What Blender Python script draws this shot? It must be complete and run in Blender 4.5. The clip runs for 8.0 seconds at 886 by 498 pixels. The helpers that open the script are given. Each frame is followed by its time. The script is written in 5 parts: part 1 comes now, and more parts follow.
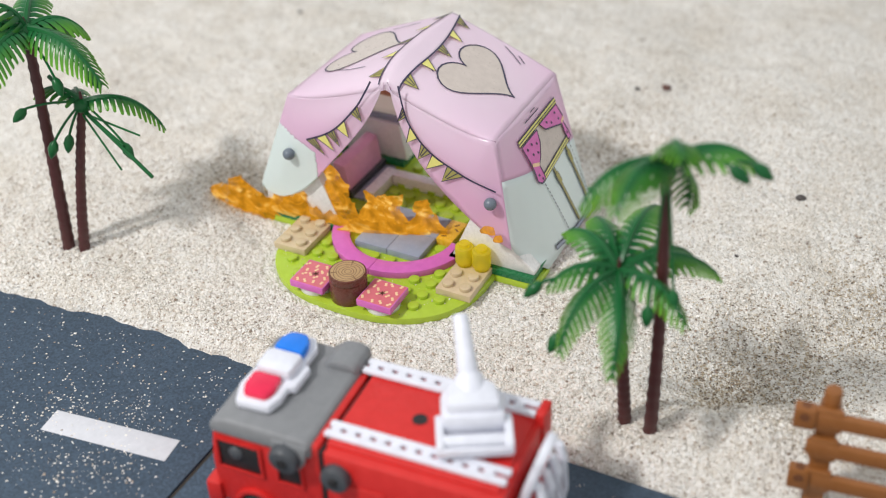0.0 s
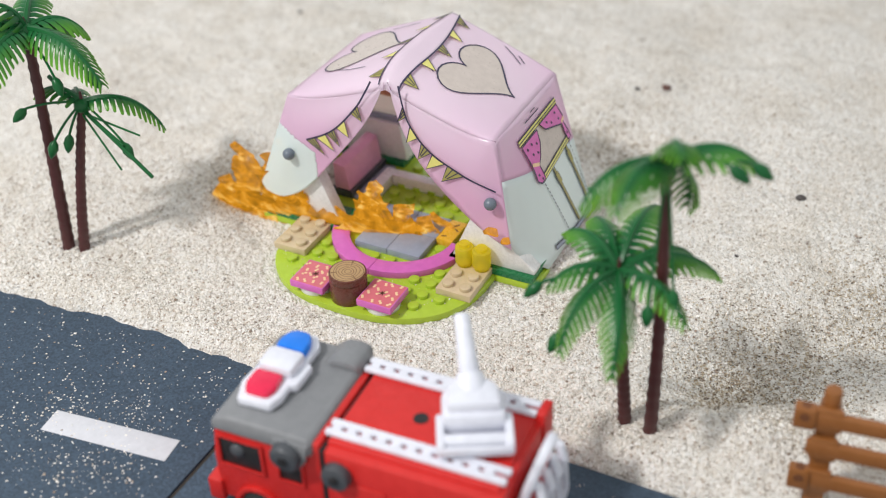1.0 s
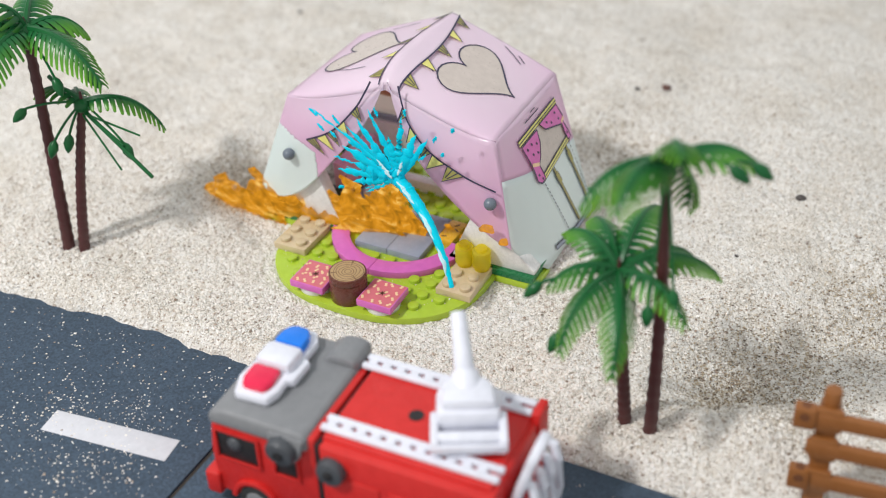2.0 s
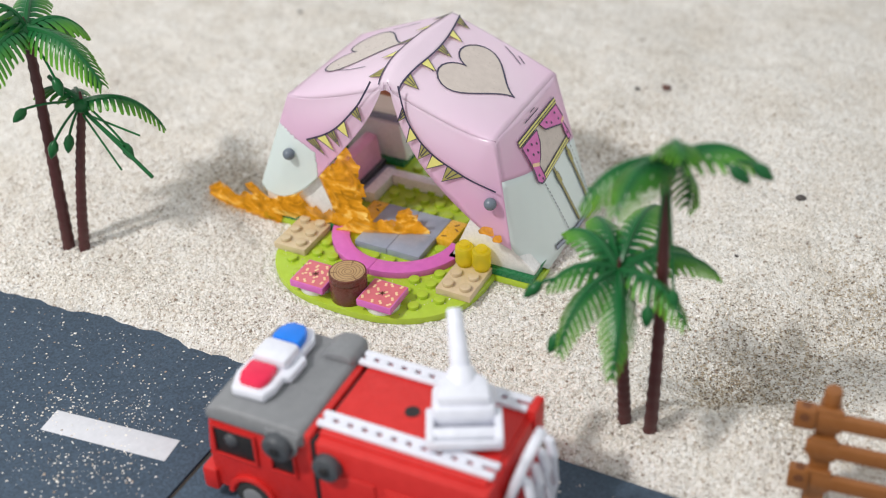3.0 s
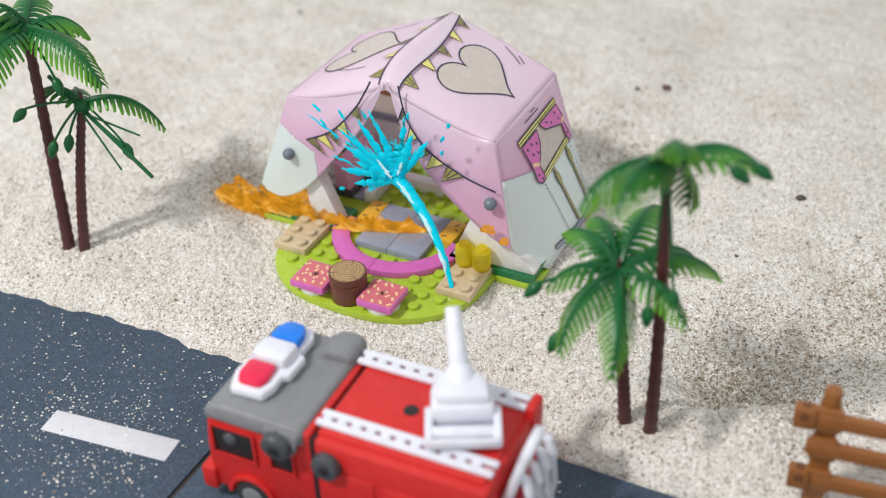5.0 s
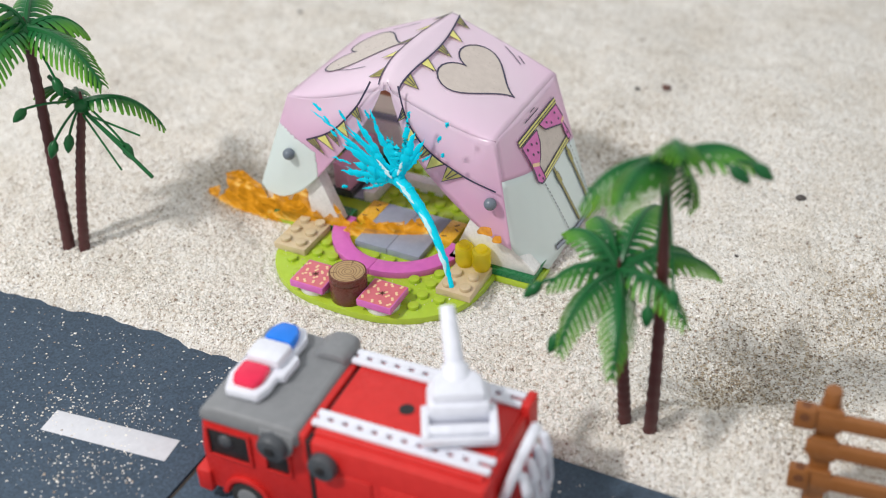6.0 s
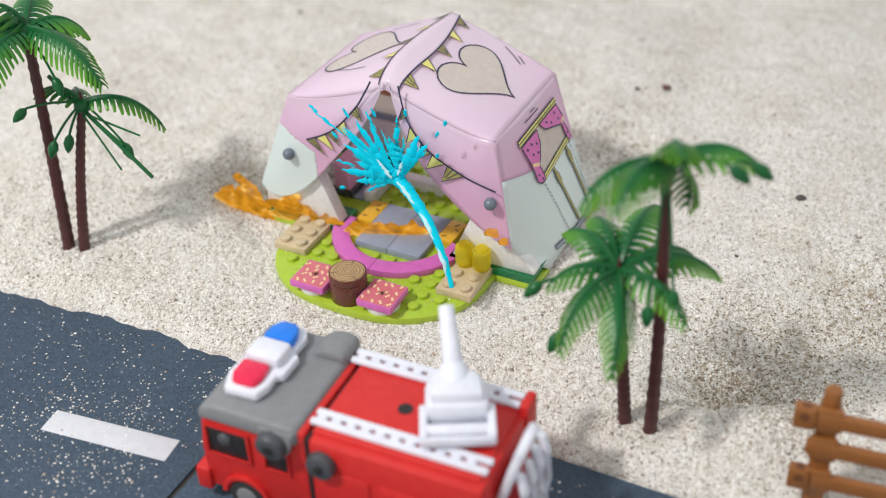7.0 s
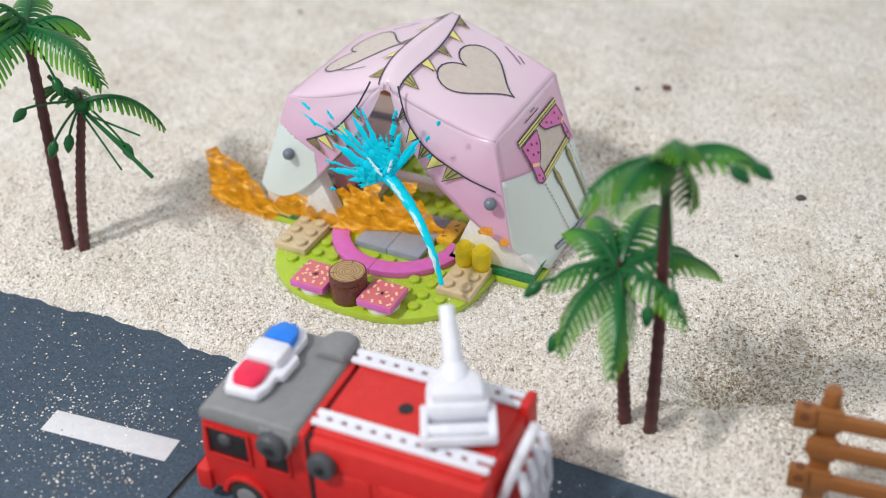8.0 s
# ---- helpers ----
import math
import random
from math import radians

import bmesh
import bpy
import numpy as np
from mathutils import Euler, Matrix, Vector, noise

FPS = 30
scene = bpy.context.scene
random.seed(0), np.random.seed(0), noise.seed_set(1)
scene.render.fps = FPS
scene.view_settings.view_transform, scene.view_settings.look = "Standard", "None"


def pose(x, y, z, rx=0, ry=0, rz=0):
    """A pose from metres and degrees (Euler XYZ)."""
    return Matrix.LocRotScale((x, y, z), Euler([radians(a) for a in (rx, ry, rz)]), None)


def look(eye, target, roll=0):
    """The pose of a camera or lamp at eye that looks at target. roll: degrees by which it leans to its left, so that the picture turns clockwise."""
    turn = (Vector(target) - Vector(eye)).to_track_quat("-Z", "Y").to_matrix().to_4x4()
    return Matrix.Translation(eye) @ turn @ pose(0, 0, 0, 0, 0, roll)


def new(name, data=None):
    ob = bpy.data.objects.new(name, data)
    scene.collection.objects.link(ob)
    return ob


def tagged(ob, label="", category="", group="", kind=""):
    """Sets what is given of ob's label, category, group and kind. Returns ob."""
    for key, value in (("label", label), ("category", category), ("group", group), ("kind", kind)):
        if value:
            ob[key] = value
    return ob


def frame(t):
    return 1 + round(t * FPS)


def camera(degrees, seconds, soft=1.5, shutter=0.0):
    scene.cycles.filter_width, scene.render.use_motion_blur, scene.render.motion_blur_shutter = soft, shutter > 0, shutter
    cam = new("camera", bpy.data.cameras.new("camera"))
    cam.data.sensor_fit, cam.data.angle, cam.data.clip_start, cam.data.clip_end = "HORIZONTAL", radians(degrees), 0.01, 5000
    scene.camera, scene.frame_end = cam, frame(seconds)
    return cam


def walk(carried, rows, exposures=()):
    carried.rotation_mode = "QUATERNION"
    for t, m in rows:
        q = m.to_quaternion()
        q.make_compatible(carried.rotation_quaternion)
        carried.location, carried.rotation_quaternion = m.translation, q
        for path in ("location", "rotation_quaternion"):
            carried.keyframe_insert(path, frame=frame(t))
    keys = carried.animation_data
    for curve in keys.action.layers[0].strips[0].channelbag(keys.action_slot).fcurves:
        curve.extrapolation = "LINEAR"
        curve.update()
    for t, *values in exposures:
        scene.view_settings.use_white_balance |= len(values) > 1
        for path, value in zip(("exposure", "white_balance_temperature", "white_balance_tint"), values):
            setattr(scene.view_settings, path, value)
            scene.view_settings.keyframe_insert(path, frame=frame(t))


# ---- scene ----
MM = 0.001
cam = camera(40, 8.0, soft=1.1)
cam.data.dof.use_dof = True
cam.data.dof.focus_distance = 0.492
cam.data.dof.aperture_fstop = 6.2
EYE = (0.22387, -0.35750, 0.31431)
STAND = look(EYE, (0.03157, 0.00510, 0.02009), -2.127)
walk(cam, [(0.0, STAND), (8.0, STAND)], exposures=[(0.0, 0.0), (8.0, 0.0)])

# ---- light: one large studio lamp behind the camera's left shoulder, soft room light ----
world = bpy.data.worlds.new("studio_room")
scene.world = world
world.use_nodes = True
world.node_tree.nodes["Background"].inputs[0].default_value = (0.95, 0.985, 1.0, 1)
world.node_tree.nodes["Background"].inputs[1].default_value = 0.72
key_lamp = new("studio_key_lamp", bpy.data.lights.new("studio_key_lamp", "AREA"))
key_lamp.data.shape, key_lamp.data.size = "DISK", 0.11
key_lamp.data.energy, key_lamp.data.color = 12.4, (1.0, 0.98, 0.965)
key_lamp.matrix_world = look((-0.455, -0.745, 1.09), (-0.02, 0.0, 0))


# ---- materials ----
class Nodes:
    """A material and short ways to add nodes to it."""

    def __init__(self, name):
        self.mat = bpy.data.materials.new(name)
        self.mat.use_nodes = True
        self.tree = self.mat.node_tree
        self.bsdf = self.tree.nodes["Principled BSDF"]
        self.out = self.tree.nodes["Material Output"]
        self.coord = self.tree.nodes.new("ShaderNodeTexCoord").outputs["Object"]

    def add(self, kind, **inputs):
        n = self.tree.nodes.new(kind)
        for k, v in inputs.items():
            n.inputs[k.replace("_", " ")].default_value = v
        return n

    def link(self, a, b):
        self.tree.links.new(a, b)

    def noise(self, scale, detail=4.0, rough=0.6):
        n = self.add("ShaderNodeTexNoise", Scale=scale, Detail=detail, Roughness=rough)
        self.link(self.coord, n.inputs["Vector"])
        return n.outputs["Fac"]

    def cells(self, scale, what="Color"):
        n = self.add("ShaderNodeTexVoronoi", Scale=scale)
        self.link(self.coord, n.inputs["Vector"])
        return n.outputs[what]

    def ramp(self, fac, stops):
        n = self.tree.nodes.new("ShaderNodeValToRGB")
        els = n.color_ramp.elements
        while len(els) < len(stops):
            els.new(0.5)
        for el, (at, col) in zip(els, stops):
            el.position, el.color = at, (*col, 1)
        self.link(fac, n.inputs["Fac"])
        return n.outputs["Color"]

    def mix(self, fac, a, b, how="MIX"):
        n = self.tree.nodes.new("ShaderNodeMix")
        n.data_type, n.blend_type = "RGBA", how
        for sock, v in ((n.inputs["Factor"], fac), (n.inputs["A"], a), (n.inputs["B"], b)):
            if isinstance(v, (int, float)):
                sock.default_value = v
            elif isinstance(v, tuple):
                sock.default_value = (*v, 1)
            else:
                self.link(v, sock)
        return n.outputs["Result"]

    def bump(self, height, strength=0.3, distance=0.0005):
        n = self.add("ShaderNodeBump", Strength=strength, Distance=distance)
        self.link(height, n.inputs["Height"])
        self.link(n.outputs["Normal"], self.bsdf.inputs["Normal"])

    def base(self, colour, rough=0.5):
        if isinstance(colour, tuple):
            self.bsdf.inputs["Base Color"].default_value = (*colour, 1)
        else:
            self.link(colour, self.bsdf.inputs["Base Color"])
        if isinstance(rough, (int, float)):
            self.bsdf.inputs["Roughness"].default_value = rough
        else:
            self.link(rough, self.bsdf.inputs["Roughness"])


def plastic(name, colour, rough=0.28, wear=0.12, grain=900, bump=0.06, sss=0.0):
    """Moulded toy plastic: faint mottling, dust and fine scratches."""
    n = Nodes(name)
    dark = tuple(c * 0.82 for c in colour)
    light = tuple(min(1.0, c * 1.06 + 0.015) for c in colour)
    c = n.mix(n.noise(260, 3), dark, light)
    dust = n.ramp(n.noise(1500, 5), [(0.66, (0, 0, 0)), (0.78, (1, 1, 1))])
    c = n.mix(n.mix(wear, (0, 0, 0), dust), c, (0.75, 0.72, 0.66))
    r = n.ramp(n.noise(700, 4), [(0.3, (rough * 0.8,) * 3), (0.7, (min(1, rough * 1.5),) * 3)])
    n.base(c, r)
    n.bump(n.noise(grain, 4), bump, 0.0002)
    if sss:
        n.bsdf.inputs["Subsurface Weight"].default_value = sss
        n.bsdf.inputs["Subsurface Radius"].default_value = (0.002, 0.002, 0.002)
    return n.mat


def sand_material():
    n = Nodes("coral_sand")
    # short curved grains: stretched cells turned by a slow noise
    warp = n.add("ShaderNodeTexNoise", Scale=240.0, Detail=2.0)
    n.link(n.coord, warp.inputs["Vector"])
    bent = n.tree.nodes.new("ShaderNodeMix")
    bent.data_type, bent.blend_type = "RGBA", "LINEAR_LIGHT"
    bent.inputs["Factor"].default_value = 0.0016
    n.link(n.coord, bent.inputs["A"])
    n.link(warp.outputs["Color"], bent.inputs["B"])

    def grains(scale, what):
        v = n.add("ShaderNodeTexVoronoi", Scale=scale)
        n.link(bent.outputs["Result"], v.inputs["Vector"])
        return v.outputs[what]

    tint = n.ramp(grains(1150, "Color"), [(0.0, (0.24, 0.18, 0.14)), (0.12, (0.52, 0.45, 0.38)), (0.28, (0.74, 0.69, 0.62)), (0.8, (0.91, 0.88, 0.84))])
    fleck = n.ramp(grains(620, "Color"), [(0.05, (1, 1, 1)), (0.07, (0, 0, 0))])
    tint = n.mix(n.mix(0.6, (0, 0, 0), fleck), tint, (0.17, 0.12, 0.09))
    rust = n.ramp(n.cells(380, "Distance"), [(0.10, (1, 1, 1)), (0.16, (0, 0, 0))])
    some = n.ramp(n.noise(160, 2), [(0.64, (0, 0, 0)), (0.70, (1, 1, 1))])
    tint = n.mix(n.mix(1.0, rust, some, "MULTIPLY"), tint, (0.52, 0.24, 0.17))
    broad = n.ramp(n.noise(26, 6), [(0.30, (0.87, 0.84, 0.80)), (0.56, (1.0, 1.0, 1.0))])
    n.base(n.mix(1.0, tint, broad, "MULTIPLY"), 0.9)
    n.bump(grains(1000, "Distance"), 0.9, 0.0009)
    n.bsdf.inputs["Specular IOR Level"].default_value = 0.2
    return n.mat


def shade_grain_material():
    # browns of coarse grains, made to carry the shade of the hollows too
    n = Nodes("coarse_shade_grains")
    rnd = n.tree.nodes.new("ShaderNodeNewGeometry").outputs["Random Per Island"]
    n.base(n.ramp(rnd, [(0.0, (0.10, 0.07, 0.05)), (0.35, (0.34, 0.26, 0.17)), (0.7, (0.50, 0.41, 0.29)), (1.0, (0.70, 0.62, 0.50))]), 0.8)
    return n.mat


def grain_material():
    n = Nodes("loose_grain")
    rnd = n.tree.nodes.new("ShaderNodeNewGeometry").outputs["Random Per Island"]
    n.base(n.ramp(rnd, [(0.0, (0.20, 0.14, 0.10)), (0.10, (0.50, 0.40, 0.32)), (0.22, (0.78, 0.72, 0.64)), (1.0, (0.94, 0.91, 0.87))]), 0.75)
    return n.mat


def road_material():
    n = Nodes("printed_road_card")
    c = n.mix(n.noise(45, 5), (0.044, 0.072, 0.110), (0.066, 0.102, 0.150))
    spot = n.ramp(n.noise(900, 4), [(0.35, (0.6, 0.6, 0.6)), (0.65, (1.15, 1.15, 1.15))])
    c = n.mix(1.0, c, spot, "MULTIPLY")
    powder = n.ramp(n.noise(2600, 3), [(0.64, (0, 0, 0)), (0.74, (1, 1, 1))])
    patch = n.ramp(n.noise(22, 3), [(0.42, (0, 0, 0)), (0.65, (0.7, 0.7, 0.7))])
    c = n.mix(n.mix(1.0, powder, patch, "MULTIPLY"), c, (0.42, 0.40, 0.37))
    n.base(c, 0.72)
    n.bump(n.noise(2200, 4), 0.35, 0.0003)
    return n.mat


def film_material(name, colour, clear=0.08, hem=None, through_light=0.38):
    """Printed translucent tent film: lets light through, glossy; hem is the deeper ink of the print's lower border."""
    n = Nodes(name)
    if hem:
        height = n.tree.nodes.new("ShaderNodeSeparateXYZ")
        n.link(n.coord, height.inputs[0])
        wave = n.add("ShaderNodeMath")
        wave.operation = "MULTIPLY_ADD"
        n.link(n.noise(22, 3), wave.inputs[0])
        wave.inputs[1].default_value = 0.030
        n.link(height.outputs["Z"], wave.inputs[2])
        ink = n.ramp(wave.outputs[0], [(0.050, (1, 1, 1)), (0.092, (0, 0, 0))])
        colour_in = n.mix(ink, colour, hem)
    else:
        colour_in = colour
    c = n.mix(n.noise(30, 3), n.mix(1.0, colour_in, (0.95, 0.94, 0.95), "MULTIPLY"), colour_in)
    n.base(c, 0.20)
    n.bump(n.noise(60, 3), 0.12, 0.001)
    tl = n.add("ShaderNodeBsdfTranslucent")
    n.link(c, tl.inputs["Color"])
    m1 = n.add("ShaderNodeMixShader", Fac=through_light)
    n.link(n.bsdf.outputs[0], m1.inputs[1])
    n.link(tl.outputs[0], m1.inputs[2])
    tr = n.add("ShaderNodeBsdfTransparent")
    n.link(c, tr.inputs["Color"])
    m2 = n.add("ShaderNodeMixShader", Fac=clear)
    n.link(m1.outputs[0], m2.inputs[1])
    n.link(tr.outputs[0], m2.inputs[2])
    n.link(m2.outputs[0], n.out.inputs["Surface"])
    return n.mat


def leaf_material():
    """Dark green moulded leaf, sprayed yellow-green towards the leaflet tips."""
    n = Nodes("palm_leaf_plastic")
    tip = n.add("ShaderNodeAttribute")
    tip.attribute_name = "tip"
    c = n.mix(n.noise(80, 3), (0.005, 0.075, 0.022), (0.013, 0.135, 0.034))
    spray = n.ramp(tip.outputs["Fac"], [(0.25, (0, 0, 0)), (0.95, (1, 1, 1))])
    patchy = n.ramp(n.noise(45, 2), [(0.33, (0.35, 0.35, 0.35)), (0.55, (1, 1, 1))])
    c = n.mix(n.mix(1.0, spray, patchy, "MULTIPLY"), c, (0.145, 0.38, 0.016))
    n.base(c, 0.30)
    n.bsdf.inputs["Specular IOR Level"].default_value = 0.3
    n.bump(n.noise(1400, 3), 0.15, 0.0003)
    return n.mat


def flame_material():
    n = Nodes("flame_glow")
    n.tree.nodes.remove(n.bsdf)
    f = n.add("ShaderNodeTexNoise", Scale=150, Detail=3.0, Roughness=0.5, Distortion=1.5)
    flat = n.add("ShaderNodeMapping", Scale=(0.5, 0.3, 1.0))
    n.link(n.coord, flat.inputs["Vector"])
    n.link(flat.outputs[0], f.inputs["Vector"])
    c = n.ramp(f.outputs["Fac"], [(0.30, (0.26, 0.12, 0.008)), (0.43, (0.50, 0.20, 0.010)), (0.55, (0.74, 0.31, 0.02)), (0.68, (1.0, 0.66, 0.18))])
    em = n.add("ShaderNodeEmission", Strength=1.05)
    n.link(c, em.inputs["Color"])
    tr = n.add("ShaderNodeBsdfTransparent")
    m = n.add("ShaderNodeMixShader")
    n.link(n.ramp(n.noise(120, 3), [(0.33, (0.0, 0.0, 0.0)), (0.35, (0.55, 0.55, 0.55)), (0.6, (0.85, 0.85, 0.85))]), m.inputs["Fac"])
    n.link(tr.outputs[0], m.inputs[1])
    n.link(em.outputs[0], m.inputs[2])
    n.link(m.outputs[0], n.out.inputs["Surface"])
    return n.mat


def water_material():
    n = Nodes("cyan_water")
    c = n.mix(n.noise(200, 2), (0.0, 0.80, 1.0), (0.01, 0.86, 1.0))
    n.base(c, 0.3)
    n.bsdf.inputs["Specular IOR Level"].default_value = 0.15
    tl = n.add("ShaderNodeBsdfTranslucent")
    n.link(c, tl.inputs["Color"])
    m = n.add("ShaderNodeMixShader", Fac=0.42)
    n.link(n.bsdf.outputs[0], m.inputs[1])
    n.link(tl.outputs[0], m.inputs[2])
    n.link(m.outputs[0], n.out.inputs["Surface"])
    return n.mat


SAND, GRAIN, ROAD, SHADE_GRAIN = sand_material(), grain_material(), road_material(), shade_grain_material()
ROAD_PAINT = plastic("road_paint", (0.66, 0.66, 0.70), 0.7, 0.3, 1800, 0.3)
SEAM = plastic("road_seam", (0.035, 0.028, 0.022), 0.8)
LIME = plastic("lime_plastic", (0.42, 0.58, 0.035), 0.17, 0.2)
TAN = plastic("tan_plastic", (0.64, 0.51, 0.32), 0.18)
PINKBRICK = plastic("magenta_plastic", (0.68, 0.15, 0.50), 0.15)
CORAL = plastic("coral_print", (0.70, 0.17, 0.20), 0.15)
PEACH = plastic("peach_print", (0.90, 0.62, 0.36), 0.3)
WHITE = plastic("white_plastic", (0.80, 0.79, 0.77), 0.25)
GREY = plastic("blue_grey_plastic", (0.32, 0.36, 0.44), 0.18)
BALLGREY = plastic("fastener_grey_plastic", (0.15, 0.18, 0.22), 0.25)
DARKGREY = plastic("dark_grey_plastic", (0.06, 0.066, 0.076), 0.4)
YELLOW = plastic("yellow_plastic", (0.85, 0.48, 0.03), 0.25)
GREEN = plastic("dark_green_plastic", (0.006, 0.16, 0.05), 0.25)
BROWN = plastic("reddish_brown_plastic", (0.13, 0.035, 0.02), 0.25)
TRUNK = plastic("palm_trunk_plastic", (0.072, 0.013, 0.013), 0.40, 0.04)
WOODTOP = plastic("log_top_print", (0.50, 0.33, 0.16), 0.3)
WOODRING = plastic("log_ring_print", (0.22, 0.12, 0.05), 0.3)
AMBER = film_material("clear_yellow_plastic", (1.0, 0.93, 0.14), 0.5, through_light=0.6)
INK = plastic("navy_ink", (0.035, 0.03, 0.075), 0.4, 0.0)
FLAGYELLOW = plastic("flag_yellow_print", (0.80, 0.74, 0.22), 0.35, 0.0)
FLAGOLIVE = plastic("flag_olive_print", (0.40, 0.36, 0.10), 0.35, 0.0)
HEARTGREY = plastic("heart_window_print", (0.60, 0.52, 0.47), 0.3, 0.0)
CURTAIN = plastic("curtain_print", (0.72, 0.16, 0.48), 0.35, 0.0)
BAND = film_material("film_pale_pink", (0.98, 0.87, 0.95))
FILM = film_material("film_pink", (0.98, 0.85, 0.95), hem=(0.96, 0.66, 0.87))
PALE = film_material("film_mint", (0.88, 0.97, 0.95), 0.05, through_light=0.25)
TRUCKRED = plastic("fire_truck_red", (0.63, 0.012, 0.009), 0.40, 0.0)
TRUCKWHITE = plastic("truck_white", (0.78, 0.79, 0.87), 0.4, 0.0)
TRUCKGREY = plastic("truck_roof_grey", (0.22, 0.225, 0.235), 0.45, 0.05)
BLACK = plastic("black_plastic", (0.008, 0.006, 0.007), 0.45, 0.0)
RUBBER = plastic("tyre_rubber", (0.02, 0.02, 0.02), 0.7)
BLUELENS = plastic("blue_lens", (0.005, 0.20, 0.80), 0.12, 0.0)
REDLENS = plastic("red_lens", (0.80, 0.010, 0.07), 0.12, 0.0)
FENCE = plastic("fence_brown_plastic", (0.29, 0.100, 0.018), 0.38)
LEAF = leaf_material()
FLAME = flame_material()
WATER = water_material()
# pale blue for foamy streaks and their painted highlight
FOAM_HIGHLIGHT = plastic("pale_water", (0.55, 0.88, 0.95), 0.15, 0.0)
STONE_RED = plastic("red_brown_pebble", (0.12, 0.05, 0.04), 0.7)
STONE_DARK = plastic("dark_pebble", (0.07, 0.06, 0.055), 0.7)


# ---- mesh helpers: all shapes are written in millimetres ----
def thing(name, label, category, at=(0, 0, 0), turn=0, group="", kind=""):
    ob = new(name)
    ob.empty_display_size = 0.005
    ob.matrix_basis = pose(at[0] * MM, at[1] * MM, at[2] * MM, 0, 0, turn)
    return tagged(ob, label, category, group, kind)


def mesh_of(name, bm, material, smooth=True):
    bmesh.ops.recalc_face_normals(bm, faces=bm.faces)
    bmesh.ops.scale(bm, vec=(MM, MM, MM), verts=bm.verts)
    me = bpy.data.meshes.new(name)
    bm.to_mesh(me)
    bm.free()
    me.materials.append(material)
    if smooth:
        me.shade_smooth()
        me.set_sharp_from_angle(angle=radians(38))
    return me


def part(name, bm, material, parent, label="", smooth=True):
    ob = new(name, mesh_of(name, bm, material, smooth))
    ob.parent = parent
    return tagged(ob, label)


def again(name, me, parent, at, turn=0):
    """One more object on a mesh that is there already."""
    ob = new(name, me)
    ob.parent = parent
    ob.matrix_basis = pose(at[0] * MM, at[1] * MM, at[2] * MM, 0, 0, turn)
    return ob


def box(lo, hi, bevel=0.25, bm=None, m=None):
    bm = bm or bmesh.new()
    s = [hi[i] - lo[i] for i in range(3)]
    c = [(hi[i] + lo[i]) / 2 for i in range(3)]
    made = bmesh.ops.create_cube(bm, size=1.0, matrix=(m or Matrix()) @ Matrix.Translation(c) @ Matrix.Diagonal((*s, 1)))
    if bevel:
        edges = {e for v in made["verts"] for e in v.link_edges}
        bmesh.ops.bevel(bm, geom=list(edges), offset=bevel, segments=2, affect="EDGES", profile=0.5)
    return bm


def rod(p0, p1, r0, r1=None, seg=16, bm=None, bevel=0.0):
    bm = bm or bmesh.new()
    p0, p1 = Vector(p0), Vector(p1)
    m = Matrix.Translation((p0 + p1) / 2) @ (p1 - p0).to_track_quat("Z", "Y").to_matrix().to_4x4()
    made = bmesh.ops.create_cone(bm, cap_ends=True, segments=seg, radius1=r0, radius2=r0 if r1 is None else r1, depth=(p1 - p0).length, matrix=m)
    if bevel:
        edges = {e for v in made["verts"] for e in v.link_edges if all(len(f.verts) > 4 for f in e.link_faces[:1]) or any(len(f.verts) > 4 for f in e.link_faces)}
        bmesh.ops.bevel(bm, geom=list(edges), offset=bevel, segments=2, affect="EDGES", profile=0.5)
    return bm


def prism(outline, depth, axis="z", start=0.0, bevel=0.0, bm=None):
    """A flat outline of (a, b) pushed along an axis: a, b are the two other axes in order."""
    bm = bm or bmesh.new()

    def at(a, b, d):
        return {"z": (a, b, d), "y": (a, d, b), "x": (d, a, b)}[axis]

    low = [bm.verts.new(at(a, b, start)) for a, b in outline]
    high = [bm.verts.new(at(a, b, start + depth)) for a, b in outline]
    n = len(outline)
    faces = [bm.faces.new(low), bm.faces.new(high)]
    for i in range(n):
        faces.append(bm.faces.new((low[i], low[(i + 1) % n], high[(i + 1) % n], high[i])))
    if bevel:
        bmesh.ops.recalc_face_normals(bm, faces=faces)
        edges = {e for v in low + high for e in v.link_edges}
        bmesh.ops.bevel(bm, geom=list(edges), offset=bevel, segments=2, affect="EDGES", profile=0.5)
    return bm


def ball(c, r, squash=(1, 1, 1), bm=None, sub=2):
    bm = bm or bmesh.new()
    bmesh.ops.create_icosphere(bm, subdivisions=sub, radius=r, matrix=Matrix.Translation(c) @ Matrix.Diagonal((*squash, 1)))
    return bm


def tube(points, radii, seg=8, bm=None):
    """A round tube along points, with a radius at each, closed at both ends."""
    bm = bm or bmesh.new()
    pts = [Vector(p) for p in points]
    rings = []
    for i, p in enumerate(pts):
        d = (pts[min(i + 1, len(pts) - 1)] - pts[max(i - 1, 0)]).normalized()
        q = d.to_track_quat("Z", "Y")
        rings.append([bm.verts.new(p + q @ Vector((math.cos(k * math.tau / seg), math.sin(k * math.tau / seg), 0)) * radii[i]) for k in range(seg)])
    for a, b in zip(rings, rings[1:]):
        for k in range(seg):
            bm.faces.new((a[k], a[(k + 1) % seg], b[(k + 1) % seg], b[k]))
    bm.faces.new(rings[0])
    bm.faces.new(rings[-1])
    return bm


